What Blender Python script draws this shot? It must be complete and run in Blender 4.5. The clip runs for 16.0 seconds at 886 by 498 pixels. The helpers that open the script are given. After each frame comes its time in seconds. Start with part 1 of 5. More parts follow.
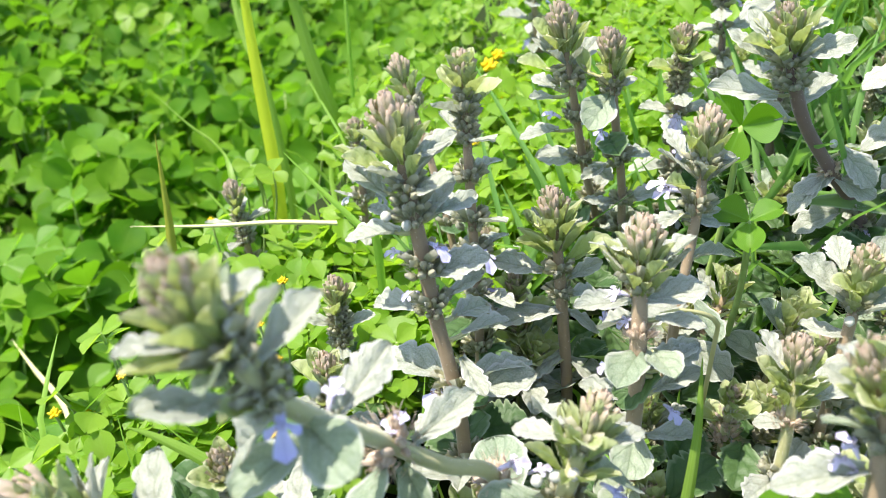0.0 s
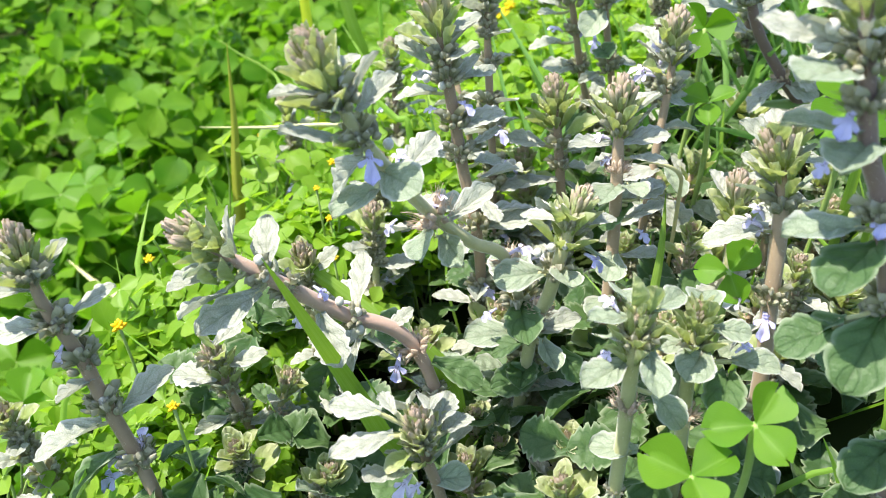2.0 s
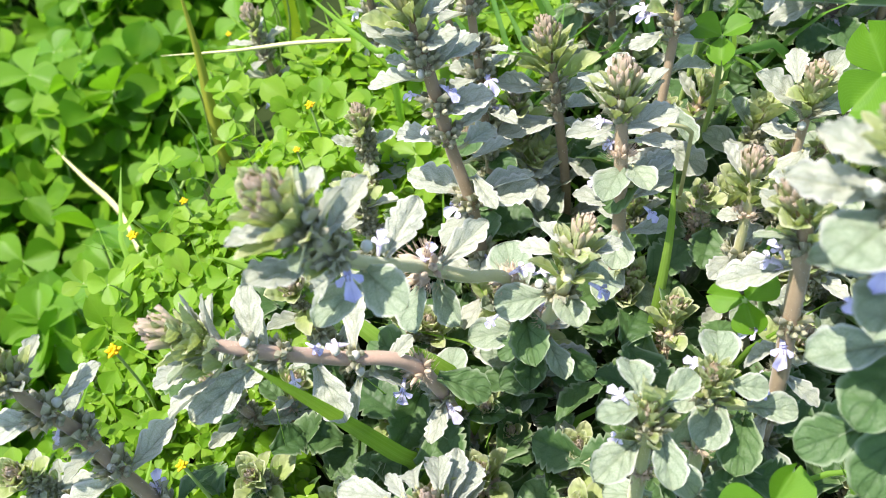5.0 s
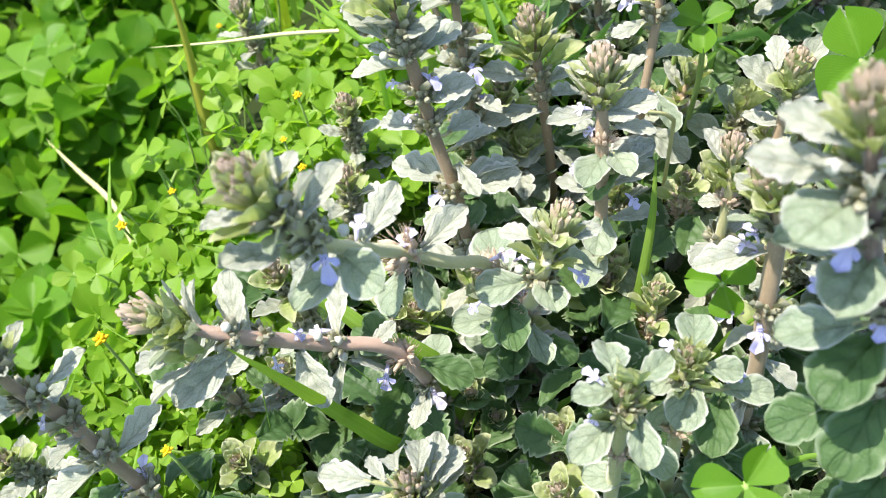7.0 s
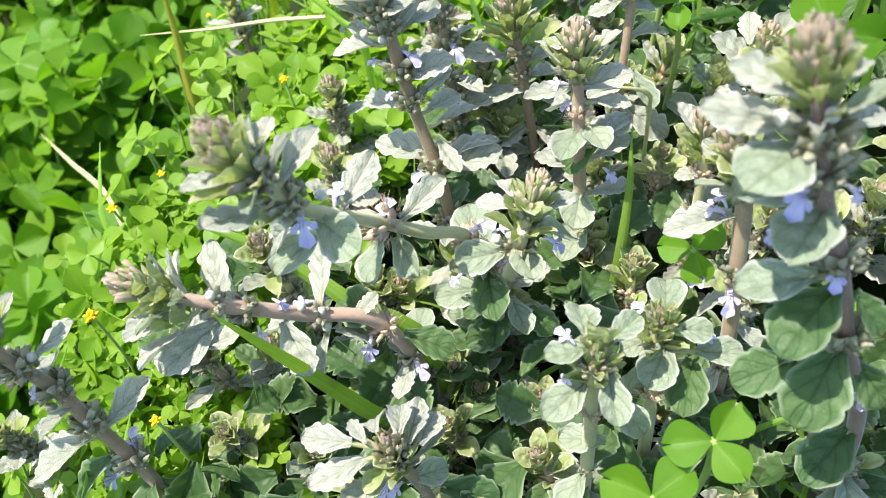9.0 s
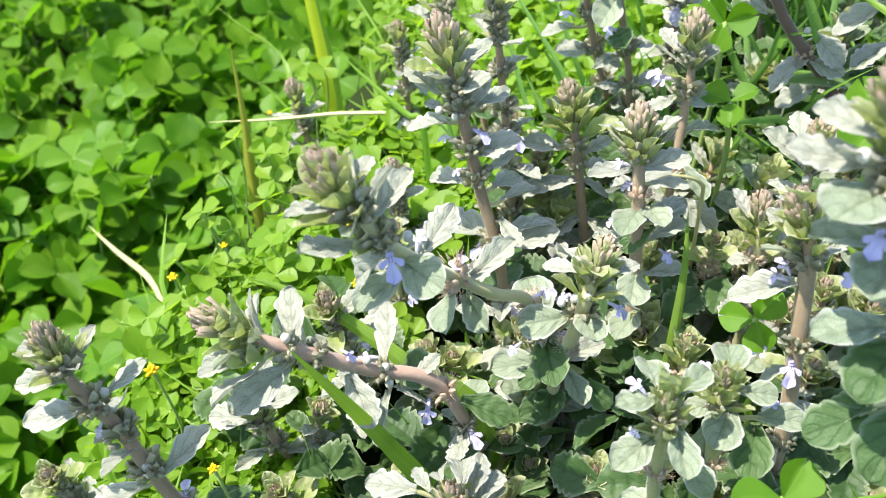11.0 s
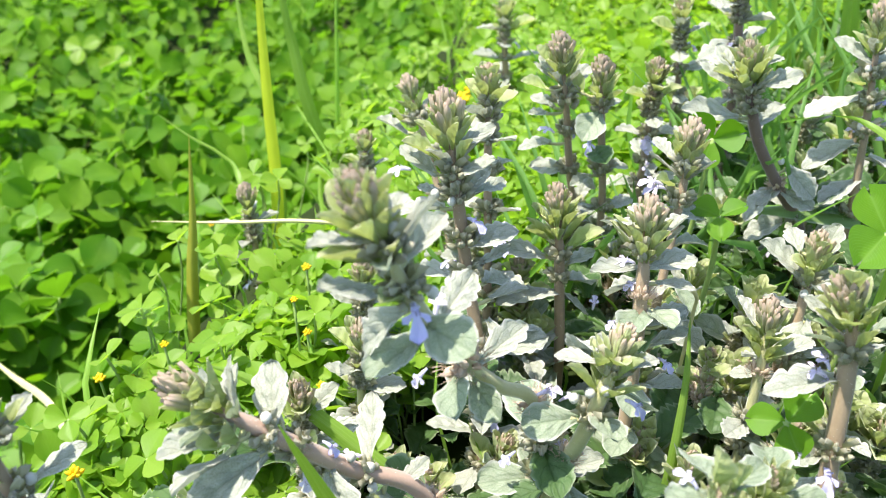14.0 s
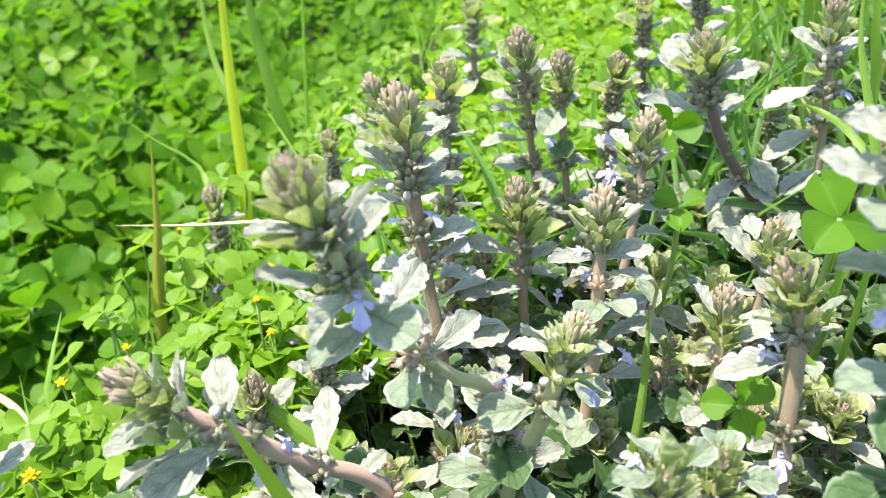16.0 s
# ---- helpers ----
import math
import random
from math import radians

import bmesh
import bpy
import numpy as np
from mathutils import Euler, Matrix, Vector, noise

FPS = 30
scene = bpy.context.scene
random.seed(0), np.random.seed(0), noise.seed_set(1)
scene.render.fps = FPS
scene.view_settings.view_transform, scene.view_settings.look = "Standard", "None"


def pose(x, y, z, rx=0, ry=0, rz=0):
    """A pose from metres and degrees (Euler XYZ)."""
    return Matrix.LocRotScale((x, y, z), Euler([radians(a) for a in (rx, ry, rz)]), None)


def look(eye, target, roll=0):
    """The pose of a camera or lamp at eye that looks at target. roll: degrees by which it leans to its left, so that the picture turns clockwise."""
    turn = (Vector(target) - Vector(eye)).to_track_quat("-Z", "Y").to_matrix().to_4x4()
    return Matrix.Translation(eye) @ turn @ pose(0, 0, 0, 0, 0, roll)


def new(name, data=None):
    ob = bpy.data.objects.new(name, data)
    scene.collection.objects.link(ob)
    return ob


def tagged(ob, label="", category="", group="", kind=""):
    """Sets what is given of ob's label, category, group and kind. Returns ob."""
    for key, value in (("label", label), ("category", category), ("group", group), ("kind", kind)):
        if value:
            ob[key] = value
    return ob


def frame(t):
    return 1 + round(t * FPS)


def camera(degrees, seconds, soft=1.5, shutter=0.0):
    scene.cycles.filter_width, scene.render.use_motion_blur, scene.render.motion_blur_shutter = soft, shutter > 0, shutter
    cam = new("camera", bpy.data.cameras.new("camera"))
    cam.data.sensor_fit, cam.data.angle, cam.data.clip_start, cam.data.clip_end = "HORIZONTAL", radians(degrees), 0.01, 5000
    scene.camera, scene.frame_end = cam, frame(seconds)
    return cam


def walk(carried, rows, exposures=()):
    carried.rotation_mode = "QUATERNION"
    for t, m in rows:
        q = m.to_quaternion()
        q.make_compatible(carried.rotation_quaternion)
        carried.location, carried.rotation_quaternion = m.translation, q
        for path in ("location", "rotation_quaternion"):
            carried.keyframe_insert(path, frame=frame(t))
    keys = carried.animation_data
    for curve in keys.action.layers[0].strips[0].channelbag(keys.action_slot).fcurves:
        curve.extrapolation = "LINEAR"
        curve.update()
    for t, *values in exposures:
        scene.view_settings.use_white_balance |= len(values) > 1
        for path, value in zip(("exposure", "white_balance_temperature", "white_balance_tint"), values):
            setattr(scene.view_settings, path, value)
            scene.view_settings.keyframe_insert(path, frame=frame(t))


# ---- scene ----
cam = camera(53.8, 16.0, 1.0)
METRES, EYE, TILT, LEAN, TURN = 0.28, 0.165, -33.0, 0.0, 0.0
ROWS = [
    (0.0, 0.0, 0.0, 0.0, 0.0, 0.0, -0.0),
    (0.5, -0.0147, -0.0122, -0.0463, -0.97, -0.21, -1.41),
    (1.0, -0.0187, -0.0517, -0.0924, -0.65, -0.44, -1.51),
    (1.5, -0.0137, -0.1593, -0.1685, -0.24, -0.05, -1.69),
    (2.0, -0.018, -0.1879, -0.1273, 0.25, -0.27, -1.09),
    (2.5, -0.0035, -0.1537, 0.0108, 0.59, -2.12, 0.21),
    (3.0, -0.0058, -0.1336, 0.0334, 0.22, -7.12, 1.02),
    (3.5, -0.0055, -0.117, 0.0544, -0.2, -10.4, 1.59),
    (4.0, -0.0042, -0.1039, 0.0735, -0.26, -14.85, 3.33),
    (6.5, 0.0053, -0.1166, 0.0777, 0.07, -17.03, 4.26),
    (7.0, 0.0123, -0.117, 0.0738, 0.01, -16.88, 4.28),
    (7.5, 0.0257, -0.1011, 0.0734, -0.08, -16.93, 4.5),
    (8.0, 0.0392, -0.1014, 0.0652, -0.2, -17.11, 4.91),
    (10.5, -0.0109, -0.1994, 0.0461, 0.41, -14.06, 3.26),
    (11.0, -0.021, -0.1768, 0.0072, 1.14, -7.92, 2.09),
    (11.5, -0.0371, -0.1073, -0.0475, 1.69, -2.89, 1.22),
    (12.0, -0.0405, -0.08, -0.0522, 1.06, -0.15, 0.18),
    (12.5, -0.0611, -0.0823, -0.0554, -0.72, 1.83, -1.14),
    (13.0, -0.0737, -0.0753, -0.0646, -3.4, 2.3, -1.32),
    (13.5, -0.0935, -0.0862, -0.0642, -4.55, 3.01, -1.35),
    (14.0, -0.0995, -0.1095, -0.068, -5.56, 3.6, -1.31),
    (14.5, -0.0871, -0.1208, -0.0687, -6.54, 3.8, -0.91),
    (15.0, -0.0785, -0.1168, -0.0761, -6.61, 4.12, -0.25),
    (15.5, -0.0736, -0.1135, -0.0738, -6.59, 4.26, -0.13),
    (16.0, -0.0747, -0.1114, -0.0788, -6.34, 4.08, -0.08),
]
walk(cam, [(t, pose(0, 0, EYE, TILT, LEAN, TURN) @ pose(METRES * x, METRES * y, METRES * z, 90 + pitch, roll, yaw)) for t, x, y, z, yaw, pitch, roll in ROWS],
     exposures=[(0.0, 1.53), (1.5, 1.56), (3.0, 1.53), (7.0, 1.50), (10.5, 1.47), (12.5, 1.60), (14.0, 1.57), (16.0, 1.58)])
cam.data.dof.use_dof, cam.data.dof.focus_distance, cam.data.dof.aperture_fstop = True, 0.205, 30.0

# ---- world, sun ----
SUN_FROM = Vector((-0.38, -0.04, 0.92)).normalized()
world = bpy.data.worlds.new("world")
scene.world = world
world.use_nodes = True
wn = world.node_tree.nodes
sky = wn.new("ShaderNodeTexSky")
sky.sky_type, sky.sun_disc = "NISHITA", False
sky.sun_elevation = math.asin(SUN_FROM.z)
sky.sun_rotation = math.atan2(SUN_FROM.x, SUN_FROM.y)
world.node_tree.links.new(sky.outputs[0], wn["Background"].inputs[0])
wn["Background"].inputs[1].default_value = 0.136
sun = new("sun", bpy.data.lights.new("sun", "SUN"))
sun.data.energy, sun.data.angle, sun.data.color = 3.7, radians(0.55), (1.0, 0.93, 0.86)
sun.matrix_world = look(SUN_FROM * 5, (0, 0, 0))


# ---- materials ----
def leafy(name, low, high, vein, through_light, glow, rough=0.5, island=False, scale=900.0, bump=0.25, tip=None, sheen=0.0, veins=5.0, vein_mix=0.5, felt=None, gloss=0.25, stripes=0.0, down=0.0):
    """A thin leaf: base colours mixed by grain and from piece to piece, veins along u and v, light passing through."""
    mat = bpy.data.materials.new(name)
    mat.use_nodes = True
    nt = mat.node_tree
    nodes, links = nt.nodes, nt.links
    bsdf, out = nodes["Principled BSDF"], nodes["Material Output"]

    def math_node(op, a, b=None, clamp=False):
        n = nodes.new("ShaderNodeMath")
        n.operation, n.use_clamp = op, clamp
        for i, v in enumerate((a, b)):
            if v is None:
                continue
            if isinstance(v, (int, float)):
                n.inputs[i].default_value = v
            else:
                links.new(v, n.inputs[i])
        return n.outputs[0]

    def mix(fac, a, b):
        n = nodes.new("ShaderNodeMix")
        n.data_type = "RGBA"
        for i, v in ((0, fac), (6, a), (7, b)):
            if isinstance(v, (int, float)):
                n.inputs[i].default_value = v
            elif isinstance(v, tuple):
                n.inputs[i].default_value = (*v, 1)
            else:
                links.new(v, n.inputs[i])
        return n.outputs[2]

    coord = nodes.new("ShaderNodeTexCoord")
    grain = nodes.new("ShaderNodeTexNoise")
    grain.inputs["Scale"].default_value, grain.inputs["Detail"].default_value = scale, 4
    links.new(coord.outputs["Object"], grain.inputs["Vector"])
    blot = nodes.new("ShaderNodeTexNoise")
    blot.inputs["Scale"].default_value, blot.inputs["Detail"].default_value = scale * 0.16, 2
    links.new(coord.outputs["Object"], blot.inputs["Vector"])
    if island:
        vary = nodes.new("ShaderNodeNewGeometry").outputs["Random Per Island"]
    else:
        vary = nodes.new("ShaderNodeObjectInfo").outputs["Random"]
    fac = math_node("ADD", math_node("MULTIPLY", vary, 0.55), math_node("MULTIPLY", blot.outputs[0], 0.7))
    fac = math_node("SUBTRACT", fac, 0.15, True)
    colour = mix(fac, low, high)
    colour = mix(math_node("MULTIPLY", grain.outputs[0], 0.35), colour, tuple(c * 0.72 for c in low))
    height = grain.outputs[0]
    if down:
        fluff = nodes.new("ShaderNodeTexNoise")
        fluff.inputs["Scale"].default_value, fluff.inputs["Detail"].default_value = scale * 2.2, 3
        links.new(coord.outputs["Object"], fluff.inputs["Vector"])
        wool = math_node("MULTIPLY", math_node("SUBTRACT", fluff.outputs[0], 0.30), 2.6, True)
        colour = mix(math_node("MULTIPLY", wool, down), colour, felt)
        cells = nodes.new("ShaderNodeTexVoronoi")
        cells.feature = "DISTANCE_TO_EDGE"
        cells.inputs["Scale"].default_value = scale * 0.42
        links.new(coord.outputs["Object"], cells.inputs["Vector"])
        net = math_node("SUBTRACT", 1.0, math_node("MULTIPLY", cells.outputs[0], 7.0), True)
        colour = mix(math_node("MULTIPLY", net, 0.05), colour, tuple(c * 0.8 for c in low))
        height = math_node("SUBTRACT", height, math_node("MULTIPLY", net, 0.3))
    if vein:
        uv = nodes.new("ShaderNodeSeparateXYZ")
        links.new(coord.outputs["UV"], uv.inputs[0])
        side = math_node("ABSOLUTE", math_node("SUBTRACT", math_node("MULTIPLY", uv.outputs[0], 2.0), 1.0))
        rib = math_node("SUBTRACT", 1.0, math_node("DIVIDE", side, 0.09), True)
        run = math_node("FRACT", math_node("MULTIPLY", math_node("SUBTRACT", uv.outputs[1], math_node("MULTIPLY", math_node("POWER", side, 1.15), 0.62)), veins))
        lines = math_node("SUBTRACT", 1.0, math_node("DIVIDE", math_node("SUBTRACT", 0.5, math_node("ABSOLUTE", math_node("SUBTRACT", run, 0.5))), 0.13), True)
        if stripes:
            run = math_node("FRACT", math_node("MULTIPLY", uv.outputs[0], stripes))
            lines = math_node("SUBTRACT", 1.0, math_node("DIVIDE", math_node("ABSOLUTE", math_node("SUBTRACT", run, 0.5)), 0.16), True)
        mask = math_node("MAXIMUM", rib, math_node("MULTIPLY", lines, 0.85))
        colour = mix(math_node("MULTIPLY", mask, vein_mix), colour, vein)
        height = math_node("SUBTRACT", height, math_node("MULTIPLY", mask, 0.9))
        if felt:
            rim = math_node("MULTIPLY", math_node("SUBTRACT", side, 0.80), 6.0, True)
            colour = mix(math_node("MULTIPLY", rim, 0.6), colour, felt)
        if tip:
            colour = mix(math_node("MULTIPLY", math_node("POWER", uv.outputs[1], 2.0), 0.85), colour, tip)
    lift = nodes.new("ShaderNodeBump")
    lift.inputs["Strength"].default_value, lift.inputs["Distance"].default_value = bump, 0.00012
    links.new(height, lift.inputs["Height"])
    links.new(colour, bsdf.inputs["Base Color"])
    links.new(lift.outputs[0], bsdf.inputs["Normal"])
    bsdf.inputs["Roughness"].default_value = rough
    bsdf.inputs["Specular IOR Level"].default_value = gloss
    bsdf.inputs["Sheen Weight"].default_value = sheen
    bsdf.inputs["Sheen Roughness"].default_value = 0.4
    if through_light > 0:
        trans = nodes.new("ShaderNodeBsdfTranslucent")
        links.new(mix(0.75, colour, glow), trans.inputs[0])
        both = nodes.new("ShaderNodeMixShader")
        both.inputs[0].default_value = through_light
        links.new(bsdf.outputs[0], both.inputs[1])
        links.new(trans.outputs[0], both.inputs[2])
        links.new(both.outputs[0], out.inputs[0])
    return mat


BRACT = leafy("bract_skin", (0.185, 0.225, 0.140), (0.345, 0.36, 0.28), (0.085, 0.135, 0.06), 0.22, (0.62, 0.66, 0.46), 0.55, sheen=0.18, veins=3.2, bump=0.9, vein_mix=0.38, felt=(0.59, 0.56, 0.52), scale=26, down=0.55)
BRACT_YOUNG = leafy("young_bract_skin", (0.20, 0.30, 0.035), (0.36, 0.435, 0.11), (0.13, 0.22, 0.04), 0.33, (0.60, 0.70, 0.14), 0.55, sheen=0.12, veins=3.0, tip=(0.46, 0.46, 0.29), bump=0.7, vein_mix=0.35, felt=(0.58, 0.57, 0.43), scale=22, down=0.22)
BRACT_BROAD = leafy("round_leaf_skin", (0.115, 0.185, 0.085), (0.26, 0.315, 0.19), (0.07, 0.125, 0.05), 0.24, (0.55, 0.64, 0.34), 0.55, sheen=0.12, veins=3.2, bump=0.9, vein_mix=0.42, felt=(0.57, 0.56, 0.51), scale=26, down=0.42)
# darker, greener, less downy copy of the round leaf, shade put into its colour
SHADED_LEAF = leafy("shaded_leaf_skin", (0.030, 0.080, 0.020), (0.095, 0.165, 0.050), (0.018, 0.05, 0.012), 0.22, (0.24, 0.46, 0.06), 0.5, sheen=0.04, veins=3.0, bump=0.9, vein_mix=0.65, felt=(0.30, 0.35, 0.23), scale=26, down=0.12)
# base colours kept very dark to carry the shade below the spikes
BASAL_SHADED = leafy("shaded_basal_skin", (0.022, 0.065, 0.014), (0.080, 0.145, 0.038), (0.015, 0.045, 0.01), 0.18, (0.20, 0.42, 0.04), 0.5, island=True, sheen=0.03, veins=3.0, bump=0.5, felt=(0.28, 0.33, 0.20), down=0.10, scale=1800)
STEM = leafy("hairy_stem_skin", (0.25, 0.18, 0.105), (0.43, 0.325, 0.21), None, 0.0, (0, 0, 0), 0.6, sheen=0.2, scale=1400, bump=0.6)
STEM_GREEN = leafy("green_stem_skin", (0.33, 0.34, 0.14), (0.52, 0.48, 0.25), None, 0.0, (0, 0, 0), 0.6, sheen=0.4, scale=1400, bump=0.6)
STEM_PINK = leafy("pinkish_stem_skin", (0.36, 0.23, 0.17), (0.52, 0.38, 0.28), None, 0.0, (0, 0, 0), 0.6, sheen=0.3, scale=1400, bump=0.6)
STEM_DARK = leafy("purple_stem_skin", (0.17, 0.11, 0.09), (0.28, 0.20, 0.15), None, 0.0, (0, 0, 0), 0.6, sheen=0.4, scale=1400, bump=0.6)
BUD = leafy("flower_bud_skin", (0.27, 0.31, 0.12), (0.44, 0.44, 0.24), (0.24, 0.25, 0.10), 0.3, (0.60, 0.60, 0.24), 0.6, sheen=0.2, tip=(0.62, 0.44, 0.38), bump=0.5, scale=14, island=True)
CALYX = leafy("calyx_skin", (0.19, 0.22, 0.09), (0.39, 0.39, 0.22), (0.2, 0.2, 0.09), 0.28, (0.55, 0.54, 0.2), 0.6, sheen=0.3, tip=(0.50, 0.46, 0.36), bump=0.5, scale=9, island=True)
DRY = leafy("dry_calyx_skin", (0.50, 0.38, 0.26), (0.68, 0.55, 0.42), (0.35, 0.24, 0.12), 0.3, (0.7, 0.5, 0.25), 0.7, sheen=0.3, tip=(0.70, 0.58, 0.44), bump=0.5, scale=9, island=True)
BEAD = leafy("pale_bud_skin", (0.50, 0.49, 0.40), (0.68, 0.66, 0.58), None, 0.1, (0.7, 0.7, 0.5), 0.5, sheen=0.4, scale=6)
PETAL = leafy("violet_petal_skin", (0.76, 0.74, 0.92), (0.86, 0.83, 0.95), (0.34, 0.31, 0.72), 0.45, (0.74, 0.71, 0.95), 0.5, veins=0.01, bump=0.2, vein_mix=0.7, stripes=5.0, tip=(0.67, 0.65, 0.92), scale=9)
PETAL_PALE = leafy("pale_petal_skin", (0.78, 0.73, 0.86), (0.87, 0.83, 0.90), (0.50, 0.44, 0.78), 0.40, (0.86, 0.82, 0.92), 0.5, veins=0.01, bump=0.2, vein_mix=0.5, stripes=5.0, tip=(0.76, 0.71, 0.88), scale=9)
STAMEN = leafy("stamen_skin", (0.10, 0.06, 0.06), (0.2, 0.12, 0.1), None, 0.0, (0, 0, 0), scale=20)
HAIR = leafy("hair_skin", (0.55, 0.50, 0.40), (0.75, 0.70, 0.60), None, 0.3, (0.8, 0.75, 0.6), 0.6)
CLOVER = leafy("clover_skin", (0.026, 0.105, 0.004), (0.18, 0.325, 0.018), (0.14, 0.26, 0.04), 0.36, (0.26, 0.60, 0.015), 0.55, island=True, scale=500, veins=7.0, bump=0.2, vein_mix=0.25, gloss=0.12)
CLOVER_NEAR = leafy("near_clover_skin", (0.055, 0.16, 0.008), (0.16, 0.31, 0.02), (0.22, 0.36, 0.07), 0.40, (0.34, 0.72, 0.01), 0.5, veins=13.0, bump=0.4, vein_mix=0.4, scale=14)
CLOVER_YELLOW = leafy("yellowing_clover_skin", (0.12, 0.24, 0.012), (0.22, 0.34, 0.02), (0.3, 0.4, 0.06), 0.45, (0.50, 0.76, 0.02), 0.42, veins=9.0, bump=0.2, vein_mix=0.3, scale=14)
MEDICK = leafy("medick_skin", (0.095, 0.215, 0.012), (0.245, 0.365, 0.036), (0.23, 0.36, 0.06), 0.42, (0.48, 0.80, 0.03), 0.45, island=True, scale=700, veins=6.0, bump=0.2, vein_mix=0.3)
MEDICK_NEAR = leafy("near_medick_skin", (0.118, 0.24, 0.014), (0.255, 0.375, 0.040), (0.23, 0.36, 0.06), 0.42, (0.48, 0.80, 0.03), 0.45, veins=6.0, bump=0.2, vein_mix=0.3, scale=10)
PETIOLE = leafy("petiole_skin", (0.18, 0.30, 0.06), (0.36, 0.44, 0.14), None, 0.0, (0, 0, 0), island=True)
GRASS = leafy("grass_skin", (0.12, 0.27, 0.03), (0.27, 0.43, 0.06), (0.28, 0.44, 0.08), 0.42, (0.38, 0.72, 0.03), 0.4, island=True, veins=0.01, scale=600, vein_mix=0.3)
GRASS_DEEP = leafy("deep_grass_skin", (0.065, 0.17, 0.035), (0.19, 0.33, 0.085), (0.2, 0.34, 0.09), 0.40, (0.28, 0.58, 0.06), 0.4, island=True, veins=0.01, scale=600, vein_mix=0.3)
BLADE = leafy("grass_blade_skin", (0.12, 0.24, 0.025), (0.25, 0.37, 0.06), (0.30, 0.42, 0.12), 0.38, (0.40, 0.66, 0.03), 0.4, veins=0.01, scale=600, vein_mix=0.45, stripes=6.0)
BLADE_YELLOW = leafy("yellow_blade_skin", (0.48, 0.56, 0.02), (0.62, 0.68, 0.03), (0.6, 0.66, 0.1), 0.45, (0.82, 0.88, 0.02), 0.4, veins=0.01, scale=600, vein_mix=0.3)
LONG_LEAF = leafy("long_leaf_skin", (0.12, 0.22, 0.05), (0.24, 0.33, 0.14), (0.10, 0.2, 0.05), 0.3, (0.40, 0.60, 0.12), 0.45, veins=3.0, scale=500, vein_mix=0.3, felt=(0.5, 0.52, 0.42))
STRAW = leafy("straw_skin", (0.50, 0.48, 0.20), (0.68, 0.62, 0.34), None, 0.0, (0, 0, 0), 0.6, scale=600)
OLIVE = leafy("olive_stalk_skin", (0.32, 0.34, 0.03), (0.46, 0.44, 0.06), None, 0.0, (0, 0, 0), 0.6, scale=600)
YELLOW = leafy("yellow_flower_skin", (0.82, 0.56, 0.01), (0.88, 0.70, 0.03), None, 0.25, (0.9, 0.6, 0.02), 0.5)
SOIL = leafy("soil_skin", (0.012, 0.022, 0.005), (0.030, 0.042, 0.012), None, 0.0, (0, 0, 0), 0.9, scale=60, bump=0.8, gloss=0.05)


# ---- helpers for building ----
def smooth(a, b, x):
    x = min(1.0, max(0.0, (x - a) / (b - a)))
    return x * x * (3 - 2 * x)


def crest(y):
    return -0.095 + 0.33 * max(0.0, y - 0.14)


def ground_z(x, y):
    """The bank: a terrace that rises to the right, falling to the clover meadow."""
    top = -0.02 + 0.24 * min(max(x, 0.0), 0.35)
    fall = smooth(0.015, 0.125, crest(y) - x)
    return top - fall * (top + 0.235) + 0.006 * noise.noise((x * 9, y * 9, 0.3))


def mesh_of(name, verts, faces, mat, uvs=None, flat=False):
    me = bpy.data.meshes.new(name)
    me.from_pydata([tuple(v) for v in verts], [], faces)
    me.materials.append(mat)
    if uvs is not None:
        layer = me.uv_layers.new(name="UVMap")
        idx = np.empty(len(me.loops), dtype=np.int32)
        me.loops.foreach_get("vertex_index", idx)
        layer.data.foreach_set("uv", np.asarray(uvs, dtype=np.float32)[idx].ravel())
    if not flat:
        me.polygons.foreach_set("use_smooth", np.ones(len(me.polygons), dtype=bool))
    me.update()
    return me


def join(pieces):
    """One (verts, faces, uvs) out of several."""
    vs, fs, us, n = [], [], [], 0
    for v, f, u in pieces:
        vs.extend(v), us.extend(u)
        fs.extend([tuple(i + n for i in face) for face in f])
        n += len(v)
    return vs, fs, us


def part(name, mesh, parent, m=None, label=""):
    ob = new(name, mesh)
    ob.parent = parent
    if m is not None:
        ob.matrix_basis = m
    return tagged(ob, label)


def curve_points(pts, n):
    """n points along a smooth line through pts."""
    p = [Vector(q) for q in pts]
    p = [2 * p[0] - p[1]] + p + [2 * p[-1] - p[-2]]
    out = []
    for k in range(n):
        s = k / (n - 1) * (len(p) - 3)
        i = min(int(s), len(p) - 4)
        t = s - i
        a, b, c, d = p[i:i + 4]
        out.append(0.5 * (2 * b + (c - a) * t + (2 * a - 5 * b + 4 * c - d) * t * t + (3 * b - a - 3 * c + d) * t ** 3))
    return out


def frames(pts):
    """A tangent and two cross directions at every point of a line."""
    side, out = None, []
    for i, p in enumerate(pts):
        t = (pts[min(i + 1, len(pts) - 1)] - pts[max(i - 1, 0)]).normalized()
        if side is None:
            side = t.orthogonal().normalized()
        side = (side - t * side.dot(t)).normalized()
        out.append((t, side, t.cross(side)))
    return out


